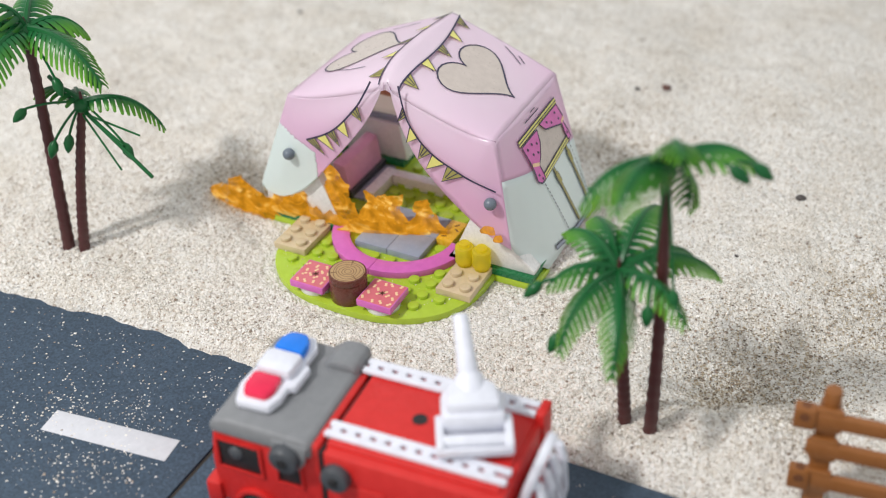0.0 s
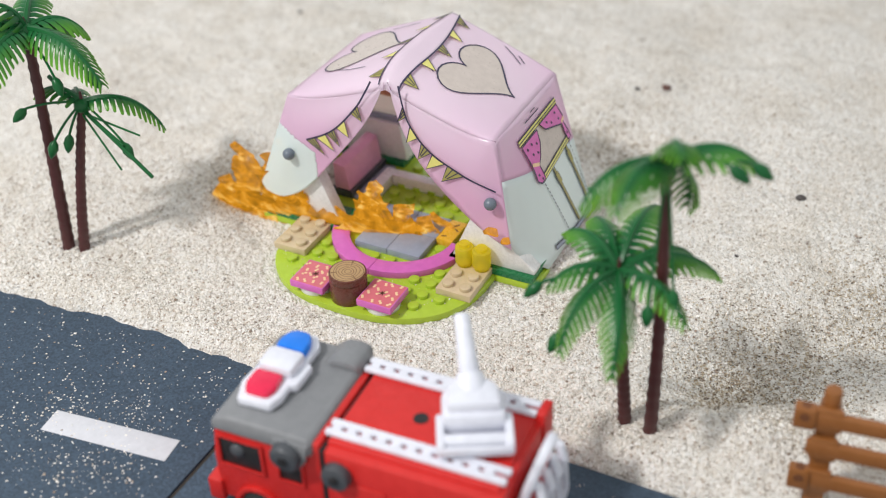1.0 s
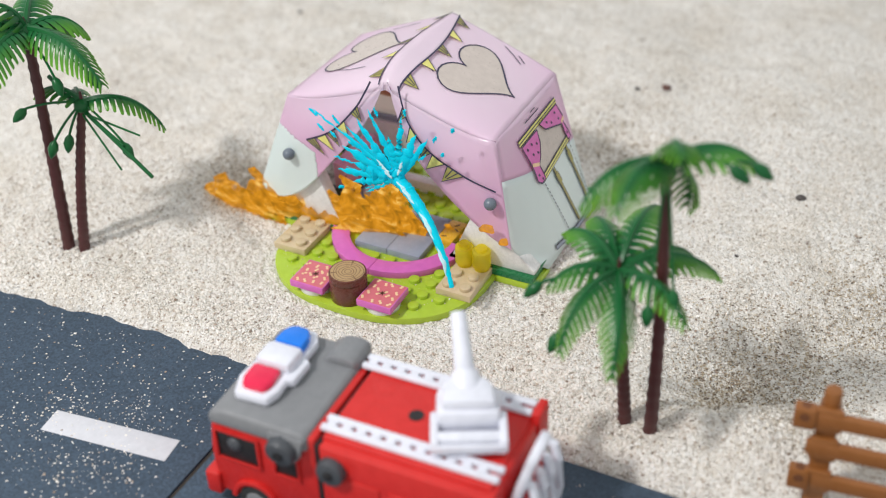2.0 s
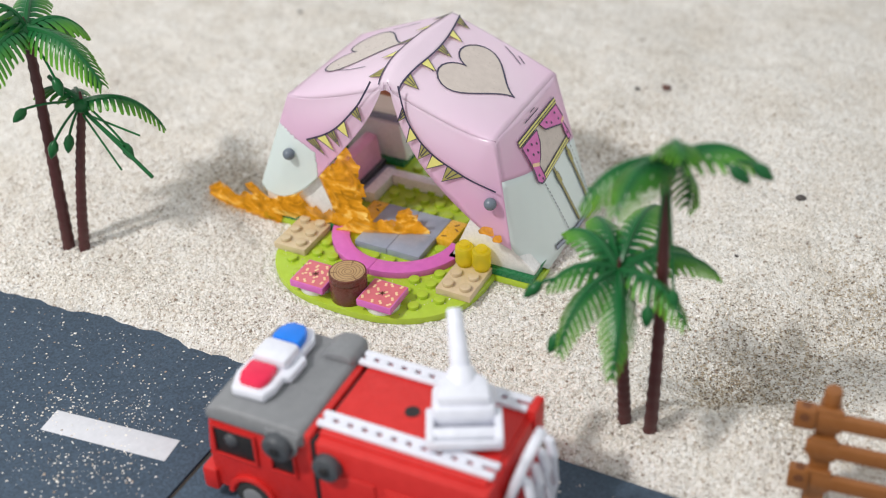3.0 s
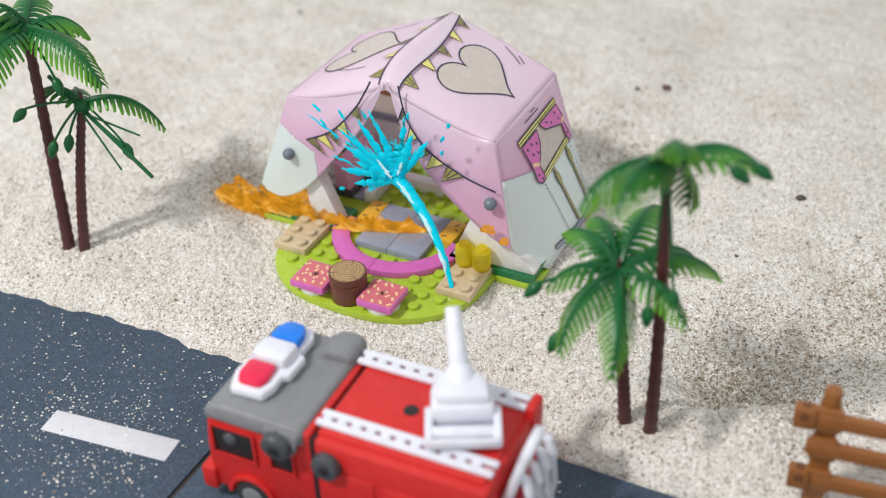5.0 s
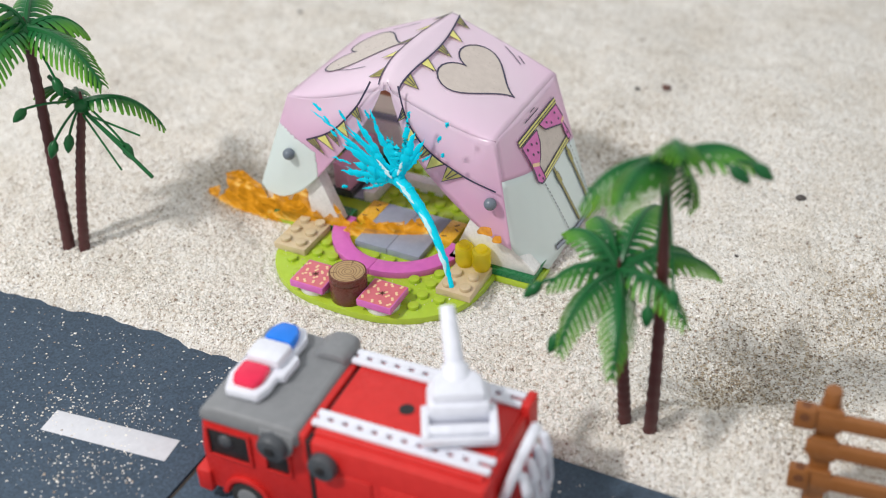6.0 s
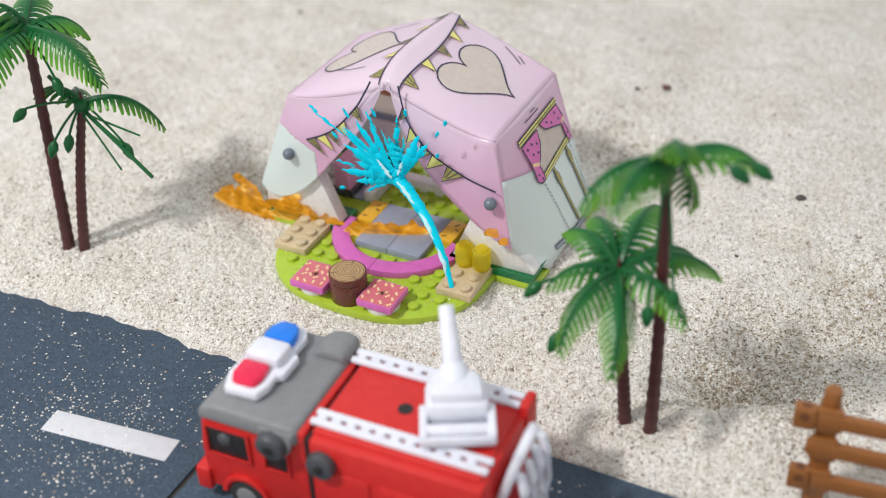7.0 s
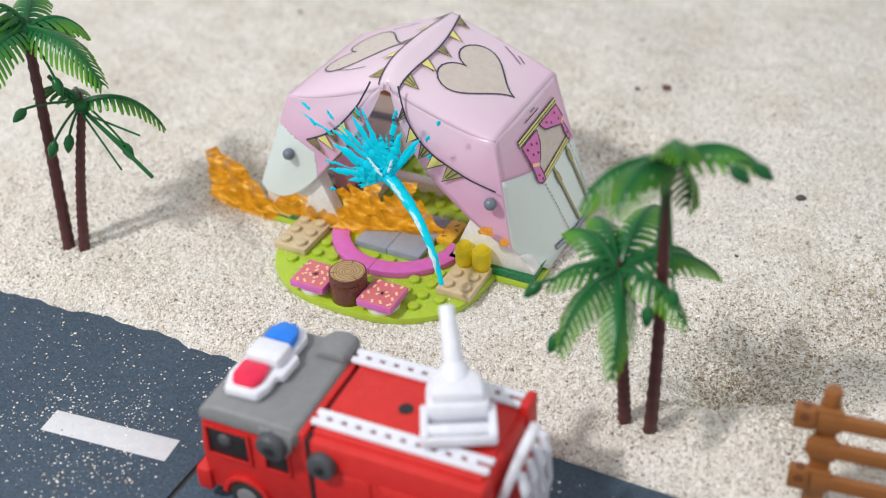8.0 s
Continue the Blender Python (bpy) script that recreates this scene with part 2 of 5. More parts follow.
def grid(f, nu, nv, bm=None):
    """A sheet f(s, t), s and t from 0 to 1."""
    bm = bm or bmesh.new()
    vs = [[bm.verts.new(f(i / nu, j / nv)) for j in range(nv + 1)] for i in range(nu + 1)]
    for i in range(nu):
        for j in range(nv):
            bm.faces.new((vs[i][j], vs[i + 1][j], vs[i + 1][j + 1], vs[i][j + 1]))
    return bm


def thicken(ob, mm):
    mod = ob.modifiers.new("thickness", "SOLIDIFY")
    mod.thickness, mod.offset = mm * MM, 0
    return ob


def stud_mesh(material, key={}):
    if material.name not in key:
        key[material.name] = mesh_of("stud", rod((0, 0, -0.1), (0, 0, 1.7), 2.4, 2.4, 18, bevel=0.25), material)
    return key[material.name]


# ---- ground: one sheet of coarse sand, sunk under the road ----
def bumps(x, y, seed, size):
    """Smooth random relief, about -1 to 1, of the given wavelength in mm."""
    r = np.random.RandomState(seed)
    h = np.zeros_like(x)
    for _ in range(9):
        a, k = r.uniform(0, math.tau), math.tau / size * r.uniform(0.6, 1.5)
        h += np.sin((x * math.cos(a) + y * math.sin(a)) * k + r.uniform(0, math.tau))
    return h / 4.5


def road_edge(x):
    return -66.2 + 0.028 * x + 1.5 * np.sin(x / 17.0) + 0.9 * np.sin(x / 5.3 + 1) + 0.4 * np.sin(x / 1.9)


def sand_height(x, y):
    h = 2.2 * bumps(x, y, 3, 120) + 1.6 * bumps(x, y, 4, 45) + 0.6 * bumps(x, y, 5, 17)
    # dips and heaps: behind the tent, between palms and tent, round the palm feet
    for cx, cy, r, d in ((58, 145, 20, -8), (30, 165, 14, 3), (-88, 46, 15, -10), (-102, 20, 11, 3), (-112, 62, 14, 4), (-105, 72, 16, 4), (-62, 34, 9, -3.5), (158, 6, 15, -17), (178, 30, 20, -11), (218, 62, 24, -18), (172, -36, 13, 6), (150, -52, 9, 3), (144, -47, 6, 2.5), (153, -33, 6, 5), (164, -16, 7, 6), (178, -8, 9, 5), (112, -20, 10, 2.5), (208, -22, 14, 4),
                         (178, -24, 14, 4), (135, 20, 18, 3), (-130, -44, 12, 2), (200, 10, 15, -4)):
        h += d * np.exp(-((x - cx) ** 2 + (y - cy) ** 2) / (2 * r * r))
    inside = np.clip(np.maximum(np.abs(x) - 66, np.maximum(-32 - y, y - 92)) / 22, 0, 1)
    h = h * inside - 0.6 * (1 - inside)
    feet = np.ones_like(x)
    for cx, cy in ((-135.6, -39.2), (-128, -38.2), (128.9, -40.1), (138.4, -41.2)):
        feet = np.minimum(feet, np.clip(np.hypot(x - cx, y - cy) / 14, 0.15, 1))
    h *= feet
    slope = np.clip((y - road_edge(x)) / 9.0, 0, 1)
    slope = slope * (2 - slope)
    return (h + 0.5) * np.clip((y - road_edge(x) - 3) / 22, 0, 1) - 8.6 * (1 - slope)


def ground():
    fx = np.concatenate([np.linspace(-900, -420, 40)[:-1], np.linspace(-420, -200, 230)[:-1], np.linspace(-200, 235, 640)[:-1], np.linspace(235, 420, 60)[:-1], np.linspace(420, 900, 40)])
    fy = np.concatenate([np.linspace(-900, -260, 40)[:-1], np.linspace(-260, -90, 40)[:-1], np.linspace(-90, 130, 330)[:-1], np.linspace(130, 420, 300)[:-1], np.linspace(420, 900, 40)])
    x, y = np.meshgrid(fx, fy, indexing="ij")
    r = np.random.RandomState(7)
    near = np.clip((y - road_edge(x) - 2) / 6, 0, 1)
    rough = r.normal(0, 1, x.shape)
    rough = (rough + np.roll(rough, 1, 0) + np.roll(rough, 1, 1) + np.roll(rough, (1, 1), (0, 1))) / 2
    z = sand_height(x, y) + 0.30 * rough * near
    nx, ny = x.shape
    co = np.stack([x, y, z], -1).reshape(-1, 3) * MM
    i = np.arange(nx * ny).reshape(nx, ny)
    q = np.stack([i[:-1, :-1], i[1:, :-1], i[1:, 1:], i[:-1, 1:]], -1).reshape(-1, 4)
    me = bpy.data.meshes.new("ground")
    me.vertices.add(len(co))
    me.vertices.foreach_set("co", co.ravel())
    me.loops.add(q.size)
    me.loops.foreach_set("vertex_index", q.ravel())
    me.polygons.add(len(q))
    me.polygons.foreach_set("loop_start", np.arange(0, q.size, 4))
    me.update(calc_edges=True)
    me.materials.append(SAND)
    me.shade_smooth()
    tagged(new("ground", me), "coarse pale beige coral sand with hollows and heaps", "sand", kind="structure")


ground()


def road():
    for lo, hi in ((-480, -7.0), (-5.0, 480)):
        ob = new("road", mesh_of("road", box((lo, -210, -8.2), (hi, -62, -6), 0.3), ROAD))
        tagged(ob, "dark blue-grey printed road board dusted with sand", "road", kind="structure")
    tagged(new("trim", mesh_of("trim", box((-6.95, -210, -8.3), (-5.05, -62, -7.0), 0), SEAM)), "dark joint between two road boards", "joint", kind="structure")
    dash = mesh_of("road_marking", box((-27, -5.6, 0), (27, 5.6, 0.25), 0.1), ROAD_PAINT)
    for x in (-201, -46, 109, 264):
        ob = new("road_marking", dash)
        ob.matrix_basis = pose(x * MM, -122 * MM, -6 * MM, 0, 0, 7.0 if x == -46 else 4)
        tagged(ob, "white painted dash on the road board", "road marking", "dashes along the road", "structure")


road()


def scatter(name, label, spots, lo, hi, seed, flat=0.6, material=GRAIN):
    """Loose grains in one mesh: small uneven eight-sided lumps."""
    r = np.random.RandomState(seed)
    shape = np.array([(1, 0, 0), (-1, 0, 0), (0, 1, 0), (0, -1, 0), (0, 0, 1), (0, 0, -1)], float)
    tri = np.array([(0, 2, 4), (2, 1, 4), (1, 3, 4), (3, 0, 4), (2, 0, 5), (1, 2, 5), (3, 1, 5), (0, 3, 5)])
    vs, fs = [], []
    for k, (x, y, z) in enumerate(spots):
        s = lo + (hi - lo) * r.rand() ** 2.5
        a = r.rand() * math.tau
        p = shape * s * r.uniform(0.6, 1.2, (6, 1)) * np.array([1, r.uniform(0.5, 1), flat])
        p = p @ np.array([[math.cos(a), math.sin(a), 0], [-math.sin(a), math.cos(a), 0], [0, 0, 1]])
        vs.append(p + (x, y, z + s * flat * 0.5))
        fs.append(tri + 6 * k)
    me = bpy.data.meshes.new(name)
    me.from_pydata((np.concatenate(vs) * MM).tolist(), [], np.concatenate(fs).tolist())
    me.materials.append(material)
    tagged(new(name, me), label, "sand", kind="stuff")


def loose_sand():
    r = np.random.RandomState(11)
    on_road = []
    clusters = [(-70, -128, 13), (-45, -110, 9), (-75, -118, 10), (-35, -134, 10), (-60, -95, 22), (-30, -90, 20), (-100, -105, 25), (-50, -145, 12), (-15, -92, 14), (-90, -140, 20)]
    for cx, cy, s in clusters:
        for _ in range(140 if cy < -106 and s < 15 else 85):
            on_road.append((r.normal(cx, s), r.normal(cy, s * 0.8), -6))
    for _ in range(520):
        on_road.append((r.uniform(-170, 160), -70 - abs(r.normal(0, 22)), -6))
    on_road = [p for p in on_road if -205 < p[1] < road_edge(p[0]) - 1.0 and abs(p[0] + 6) > 1.3]
    scatter("sand_grains", "loose white sand grains strewn over the road board", on_road, 0.22, 0.75, 12)
    spots = []
    for k in range(62000):
        x, y = (r.uniform(-200, 225), r.uniform(-68, 60)) if k % 5 else (r.uniform(-230, 225), r.uniform(60, 240))
        if abs(x) < 70 and -34 < y < 95 or y < road_edge(x) + 1:
            continue
        spots.append((x, y))
    xy = np.array(spots)
    z = sand_height(xy[:, 0], xy[:, 1])
    scatter("sand_grains", "larger shell grains lying on the sand", [(a, b, c) for (a, b), c in zip(spots, z)], 0.28, 1.0, 13)
    # coarse brown hollow grains, with palm and tent shade partly put into their colour
    hollow_grains = []
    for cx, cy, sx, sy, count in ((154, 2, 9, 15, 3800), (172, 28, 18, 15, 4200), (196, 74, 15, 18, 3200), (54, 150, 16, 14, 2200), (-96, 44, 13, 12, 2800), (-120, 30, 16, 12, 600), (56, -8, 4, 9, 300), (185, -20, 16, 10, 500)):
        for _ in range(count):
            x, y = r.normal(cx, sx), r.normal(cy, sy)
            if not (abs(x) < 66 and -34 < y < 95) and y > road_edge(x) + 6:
                hollow_grains.append((x, y))
    xy = np.array(hollow_grains)
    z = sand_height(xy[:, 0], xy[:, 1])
    scatter("coarse_shade_grains", "coarse brown and olive grains, hollow shade partly put into their colour", [(a, b, c) for (a, b), c in zip(hollow_grains, z)], 0.3, 0.8, 15, 0.5, SHADE_GRAIN)
    crumbs = []
    for _ in range(300):
        crumbs.append((r.uniform(-44, 44), r.uniform(-24, 14), 3.2))
    crumbs = [p for p in crumbs if (abs(p[0]) / 49) ** 2.5 + (abs(p[1] - 16) / 46) ** 2.5 < 0.85]
    scatter("sand_grains", "stray sand grains on the lime base plate", crumbs, 0.15, 0.6, 14)


loose_sand()


def pebble(x, y, r, material, label):
    bm = ball((0, 0, 0), r, (1.2, 0.9, 0.7))
    for v in bm.verts:
        v.co *= 1 + 0.25 * noise.noise(v.co * 0.9 + Vector((x, y, 0)))
    ob = new("pebble", mesh_of("pebble", bm, material))
    z = float(sand_height(np.array([float(x)]), np.array([float(y)]))[0])
    ob.matrix_basis = pose(x * MM, y * MM, (z + r * 0.4) * MM)
    tagged(ob, label, "pebble", "pebbles on the sand")


pebble(62, 209, 2.2, STONE_RED, "small red-brown pebble on the sand")
pebble(152, 131, 2.0, STONE_DARK, "small dark grey pebble on the sand")
pebble(49, 200, 1.3, STONE_DARK, "tiny dark pebble on the sand")
pebble(137, 78, 0.8, STONE_DARK, "tiny dark pebble on the sand")
pebble(-172, 214, 1.4, STONE_DARK, "tiny dark pebble on the sand")


# ---- the brick-built picnic base ----
def studs(parent, material, cells, z):
    me = stud_mesh(material)
    for u, v in cells:
        again("stud", me, parent, (u, v, z))


def base_front(n=40):
    pts = []
    for i in range(n + 1):
        a = math.pi * (1 + i / n)
        c, s = math.cos(a), math.sin(a)
        pts.append((49 * math.copysign(abs(c) ** 0.8, c), 16 + 45 * math.copysign(abs(s) ** 0.8, s)))
    return pts


def base_plate():
    base = thing("base_plate", "lime green toy brick base plate with a rounded front", "base plate")
    part("plate", prism(base_front() + [(49, 92), (-49, 92)], 3.2, bevel=0.2), LIME, base)
    cells = []
    for u in range(12):
        for v in range(-3, 11):
            x, y = (u - 5.5) * 8, v * 8.0
            if (abs(x) / 45) ** 2.5 + (abs(min(y, 16) - 16) / 43) ** 2.5 > 1:
                continue
            if x < -30 and 0 <= v <= 2 or x > 30 and 0 <= v <= 2:
                continue
            if -26 < y < -14 and (abs(x) < 8 or 8 < abs(x) < 24):
                continue
            ring = math.hypot(x, y - 28)
            if y < 30 and 22.5 < ring < 31 or abs(x) < 16 and 12 < y < 44 or 16 < abs(x) < 25 and 28 < y < 44:
                continue
            if y > 28 and abs(x) > 25:
                continue
            cells.append((x, y))
    studs(base, LIME, cells, 3.2)
    return base


base_plate()


def tile(name, label, category, lo, hi, material, z, h=3.2, group=""):
    t = thing(name, label, category, ((lo[0] + hi[0]) / 2, (lo[1] + hi[1]) / 2, z), group=group)
    w, d = (hi[0] - lo[0]) / 2 - 0.08, (hi[1] - lo[1]) / 2 - 0.08
    part("slab", box((-w, -d, 0), (w, d, h), 0.22), material, t)
    return t


def tan_plate(sx):
    t = tile("tan_plate", "tan two-by-three toy plate with studs on the base", "plate", (sx - 8, -4), (sx + 8, 20), TAN, 3.2, group="tan plates")
    studs(t, TAN, [(a, b) for a in (-4, 4) for b in (-8, 0, 8)], 3.2)


tan_plate(-40)
tan_plate(40)


def ring_tiles():
    for k in (0, 1):
        t = thing("curved_tile", "smooth magenta curved tile of the round border", "tile", (0, 28, 3.2), group="curved border tiles")
        a0, a1 = (math.pi + 0.003, 1.5 * math.pi - 0.003) if k == 0 else (1.5 * math.pi + 0.003, math.tau - 0.003)
        n = 20
        outer = [(32 * math.cos(a0 + (a1 - a0) * i / n), 32 * math.sin(a0 + (a1 - a0) * i / n)) for i in range(n + 1)]
        inner = [(24 * math.cos(a1 + (a0 - a1) * i / n), 24 * math.sin(a1 + (a0 - a1) * i / n)) for i in range(n + 1)]
        part("slab", prism(outer + inner, 3.2, bevel=0.2), PINKBRICK, t)


ring_tiles()
for x0, y0 in ((-16, 12), (0, 12), (-16, 28), (0, 28)):
    tile("grey_tile", "smooth blue-grey square floor tile inside the round border", "tile", (x0, y0), (x0 + 16, y0 + 16), GREY, 3.2, group="grey floor tiles")
for x0 in (-24, 16):
    t = tile("yellow_tile", "yellow tile with small printed flecks beside the grey tiles", "tile", (x0, 28), (x0 + 8, 44), YELLOW, 3.2, group="yellow tiles")
    for dx, dy, a in ((-1.5, -5, 20), (1.8, 1, -30), (0.5, 4.5, 50)):
        ob = part("printed_fleck", box((-1.2, -0.35, 0), (1.2, 0.35, 0.1), 0), BROWN, t)
        ob.matrix_basis = pose(dx * MM, dy * MM, 3.21 * MM, 0, 0, a)


def cushion(x, turn):
    c = thing("picnic_cushion", "square coral and pink printed cushion tile on a white round foot", "cushion", (x, -20, 3.2), turn, "picnic cushions")
    part("foot", rod((0, 0, 0), (0, 0, 3.2), 7.2, 7.2, 32, bevel=0.3), WHITE, c, "white round plate under the cushion")
    part("pad", box((-7.95, -7.95, 3.2), (7.95, 7.95, 6.4), 0.25), PINKBRICK, c)
    part("print", box((-7.5, -7.5, 6.38), (7.5, 7.5, 6.45), 0), CORAL, c, "coral flower print")
    petal = mesh_of("petal", rod((0, 0, 0), (0, 0, 0.08), 0.62, 0.62, 9), PEACH)
    r = random.Random(int(x) + 50)
    for gx in range(4):
        for gy in range(4):
            px, py = -5.6 + gx * 3.75 + r.uniform(-0.7, 0.7), -5.6 + gy * 3.75 + r.uniform(-0.7, 0.7)
            if abs(px) + abs(py) < 2.2:
                continue
            again("petal", petal, c, (px, py, 6.44))
            again("petal", petal, c, (px + r.uniform(-1, 1), py + r.choice((-1, 1)) * 0.9, 6.445))
    for k in range(3):
        ob = part("button", box((-1.5, -0.25, 0), (1.5, 0.25, 0.12), 0), BROWN, c, "dark star in the cushion's middle")
        ob.matrix_basis = pose(0, 0, 6.45 * MM, 0, 0, k * 60)


cushion(-16, 0)
cushion(16, 0)


def log_table():
    t = thing("log_table", "round brown log table with printed wood rings on top", "table", (0, -20, 3.2))
    part("trunk", rod((0, 0, 0), (0, 0, 9.5), 7.9, 7.9, 40, bevel=0.3), BROWN, t)
    part("top_disc", rod((0, 0, 9.6), (0, 0, 12.8), 7.95, 7.95, 40, bevel=0.3), BROWN, t)
    part("wood_print", rod((0, 0, 12.7), (0, 0, 12.86), 7.2, 7.2, 40), WOODTOP, t, "pale wood ring print")
    for i, r0 in enumerate((1.2, 2.3, 3.5, 4.8, 6.1)):
        n = 40
        wob = [1 + 0.05 * math.sin(3 * k * math.tau / n + i * 1.7) for k in range(n)]
        bm = bmesh.new()
        a = [bm.verts.new((0.3 + r0 * wob[k] * math.cos(k * math.tau / n), -0.2 + r0 * wob[k] * math.sin(k * math.tau / n), 12.9)) for k in range(n)]
        b = [bm.verts.new((0.3 + (r0 + 0.32) * wob[k] * math.cos(k * math.tau / n), -0.2 + (r0 + 0.32) * wob[k] * math.sin(k * math.tau / n), 12.9)) for k in range(n)]
        for k in range(n):
            bm.faces.new((a[k], a[(k + 1) % n], b[(k + 1) % n], b[k]))
        part("growth_ring", bm, WOODRING, t)
    for a, l in ((-30, 4.5), (100, 3.0), (215, 3.5)):
        ob = part("crack", prism([(0, -0.05), (l, -0.35), (l, 0.35)], 0.1), WOODRING, t)
        ob.matrix_basis = pose((7.1 - l) * math.cos(radians(a)) * MM, (7.1 - l) * math.sin(radians(a)) * MM, 12.86 * MM, 0, 0, a)


log_table()


def amber_brick(x):
    t = thing("yellow_lamp_brick", "clear yellow round one-by-one toy brick on the tan plate", "brick", (x, 16, 8.1 - 1.7), group="clear yellow bricks")
    part("body", tube([(0, 0, z) for z in (0, 1.3, 1.31, 2.0, 2.4, 9.3, 9.6)], [3.1, 3.1, 3.6, 3.95, 3.95, 3.95, 3.7], 24), AMBER, t)
    bm = rod((0, 0, 9.65), (0, 0, 11.3), 2.4, 2.4, 20, bevel=0.2)
    part("stud", bm, AMBER, t)


amber_brick(36)
amber_brick(44)


def slope_brace(side, y0, back=False):
    """White sloped end brick on dark green and lime feet, at a tent corner."""
    t = thing("tent_corner_brace", "white sloped corner brick on dark green and lime plates", "brace", (0, y0, 0), group="tent corner braces")
    s = side

    def out(pts):
        return [(s * a, b) for a, b in pts]

    part("foot_plate", prism(out([(49.1, 0), (68, 0), (68, 3.2), (49.1, 3.2)]), 16, "y", bevel=0.2), LIME, t, "lime foot plate")
    part("green_plate", prism(out([(27, 3.25), (66.5, 3.25), (66.5, 6.4), (27, 6.4)]), 15.8, "y", 0.1, bevel=0.2), GREEN, t, "dark green plate")
    part("slope", prism(out([(28, 6.45), (66.3, 6.45), (66.3, 8.2 if s > 0 else 15), (42, 31), (38.5, 31)] if not back else [(26, 6.45), (66.3, 6.45), (66.3, 8), (50, 25), (30, 25)]), 6.5, "y", 2.5, bevel=0.25), WHITE, t)


slope_brace(1, 18)
slope_brace(-1, 18)
slope_brace(1, 78, True)
slope_brace(-1, 78, True)


def inner_furniture():
    wall = thing("bed_surround", "low white wall round the studded floor inside the tent", "low wall")
    part("long_side", box((-30, 45, 3.3), (-24.5, 68, 9.0), 0.25), WHITE, wall)
    part("end", box((-24.4, 62.6, 3.3), (26, 68, 9.0), 0.25), WHITE, wall)
    part("short_side", box((24.5, 46, 3.3), (29, 62.5, 9.0), 0.25), WHITE, wall)
    floor = thing("inner_plate", "grey plate beside the couch on the tent floor", "plate")
    part("slab", box((-35.8, 45, 3.25), (-30.1, 76, 4.6), 0.2), GREY, floor)
    couch = thing("couch", "pink couch with sloped back on a grey base", "couch")
    part("base", box((-47, 44.5, 3.25), (-36, 77, 7), 0.25), DARKGREY, couch, "grey base")
    part("seat", prism([(-45.5, 7.05), (-37.4, 7.05), (-39.5, 19.5), (-42.5, 20.5), (-45.5, 20.5)], 31, "y", 45, bevel=0.4), plastic("couch_rose", (0.86, 0.42, 0.60), 0.3), couch)


inner_furniture()


# ---- the tent ----
SH, RIDGE = 67.5, 86.5       # shoulder and ridge height
XS, XB = 48.7, 68.5          # half width at the shoulder and at the foot
Y0, Y1 = 20.7, 83.0          # front and back of the roof


def roof_z(x):
    k = abs(x) / XS
    return RIDGE + (SH - RIDGE) * (0.85 * k + 0.15 * k * k)


def spline(pts, k):
    """A smooth curve through the points, k from 0 to 1."""
    s = k * (len(pts) - 1)
    i = min(int(s), len(pts) - 2)
    p = [Vector(pts[max(0, min(len(pts) - 1, i + d))]) for d in (-1, 0, 1, 2)]
    f = s - i
    return 0.5 * ((2 * p[1]) + (p[2] - p[0]) * f + (2 * p[0] - 5 * p[1] + 4 * p[2] - p[3]) * f * f + (3 * p[1] - p[0] - 3 * p[2] + p[3]) * f ** 3)


# free edges of the two door flaps and the cords printed on them, as x, z
EDGE = {1: [(1.0, 84.0), (4.6, 70.0), (9.5, 58.5), (16.0, 48.6), (26.5, 38.1), (37.8, 29.0), (48, 22.5), (56.8, 19.0)],
        -1: [(0.6, 83.6), (5.3, 72.2), (11.4, 61.5), (20.7, 49.1), (30.6, 37.2), (38.6, 27.4), (46.8, 20.0), (56.5, 15.4), (64.5, 17.0)]}
CORD = {1: [(7.0, 84.5), (8.2, 77.8), (10.8, 69.3), (16.4, 61.3), (22.7, 56.1), (30.3, 52.4), (39.0, 48.9), (50.5, 46.2)],
        -1: [(5.7, 83.8), (8.8, 78), (13.4, 70.4), (22.5, 59.7), (30.1, 53.8), (39.0, 49.5)]}


def fold(x, b=0.0):
    """How far the roof's front edge has rolled over, b from front to back."""
    k = max(0.0, 1 - b * 3.2)
    return 6.5 * (1 - (abs(x) / XS) ** 4) * (1 - math.sqrt(max(0.0, 1 - k * k)))


FOOT = {1: (56.8, 18.5), -1: (66.5, 20.5)}


def upper_curve(side, k):
    """The fold above the flap: along the roof's front to the shoulder, then down the crease."""
    if k < 0.62:
        x = 1.0 + (XS - 1.0) * k / 0.62
        return Vector((x, roof_z(x) - fold(x)))
    f = (k - 0.62) / 0.38
    return Vector((XS + (FOOT[side][0] - XS) * f, SH + (FOOT[side][1] - SH) * f))


def flap_y(x, z):
    return 20.3 - 2.6 * max(0.0, min(1.0, (SH + 12 - z) / 60))


def flap_point(side, s, t, y_of=flap_y):
    e, u = spline(EDGE[side], t), upper_curve(side, t)
    p = e.lerp(u, s)
    bulge = 1.6 * math.sin(math.pi * s) ** 2 * math.sin(math.pi * min(1, t * 1.1))
    y = y_of(p.x, p.y)
    top = Y0 - 0.4 if t < 0.62 else Y0 - 2.6 * min(1, (SH - p.y) / 64 / 0.75)
    return Vector((side * p.x, y + (top - y) * s ** 4 - bulge, p.y))


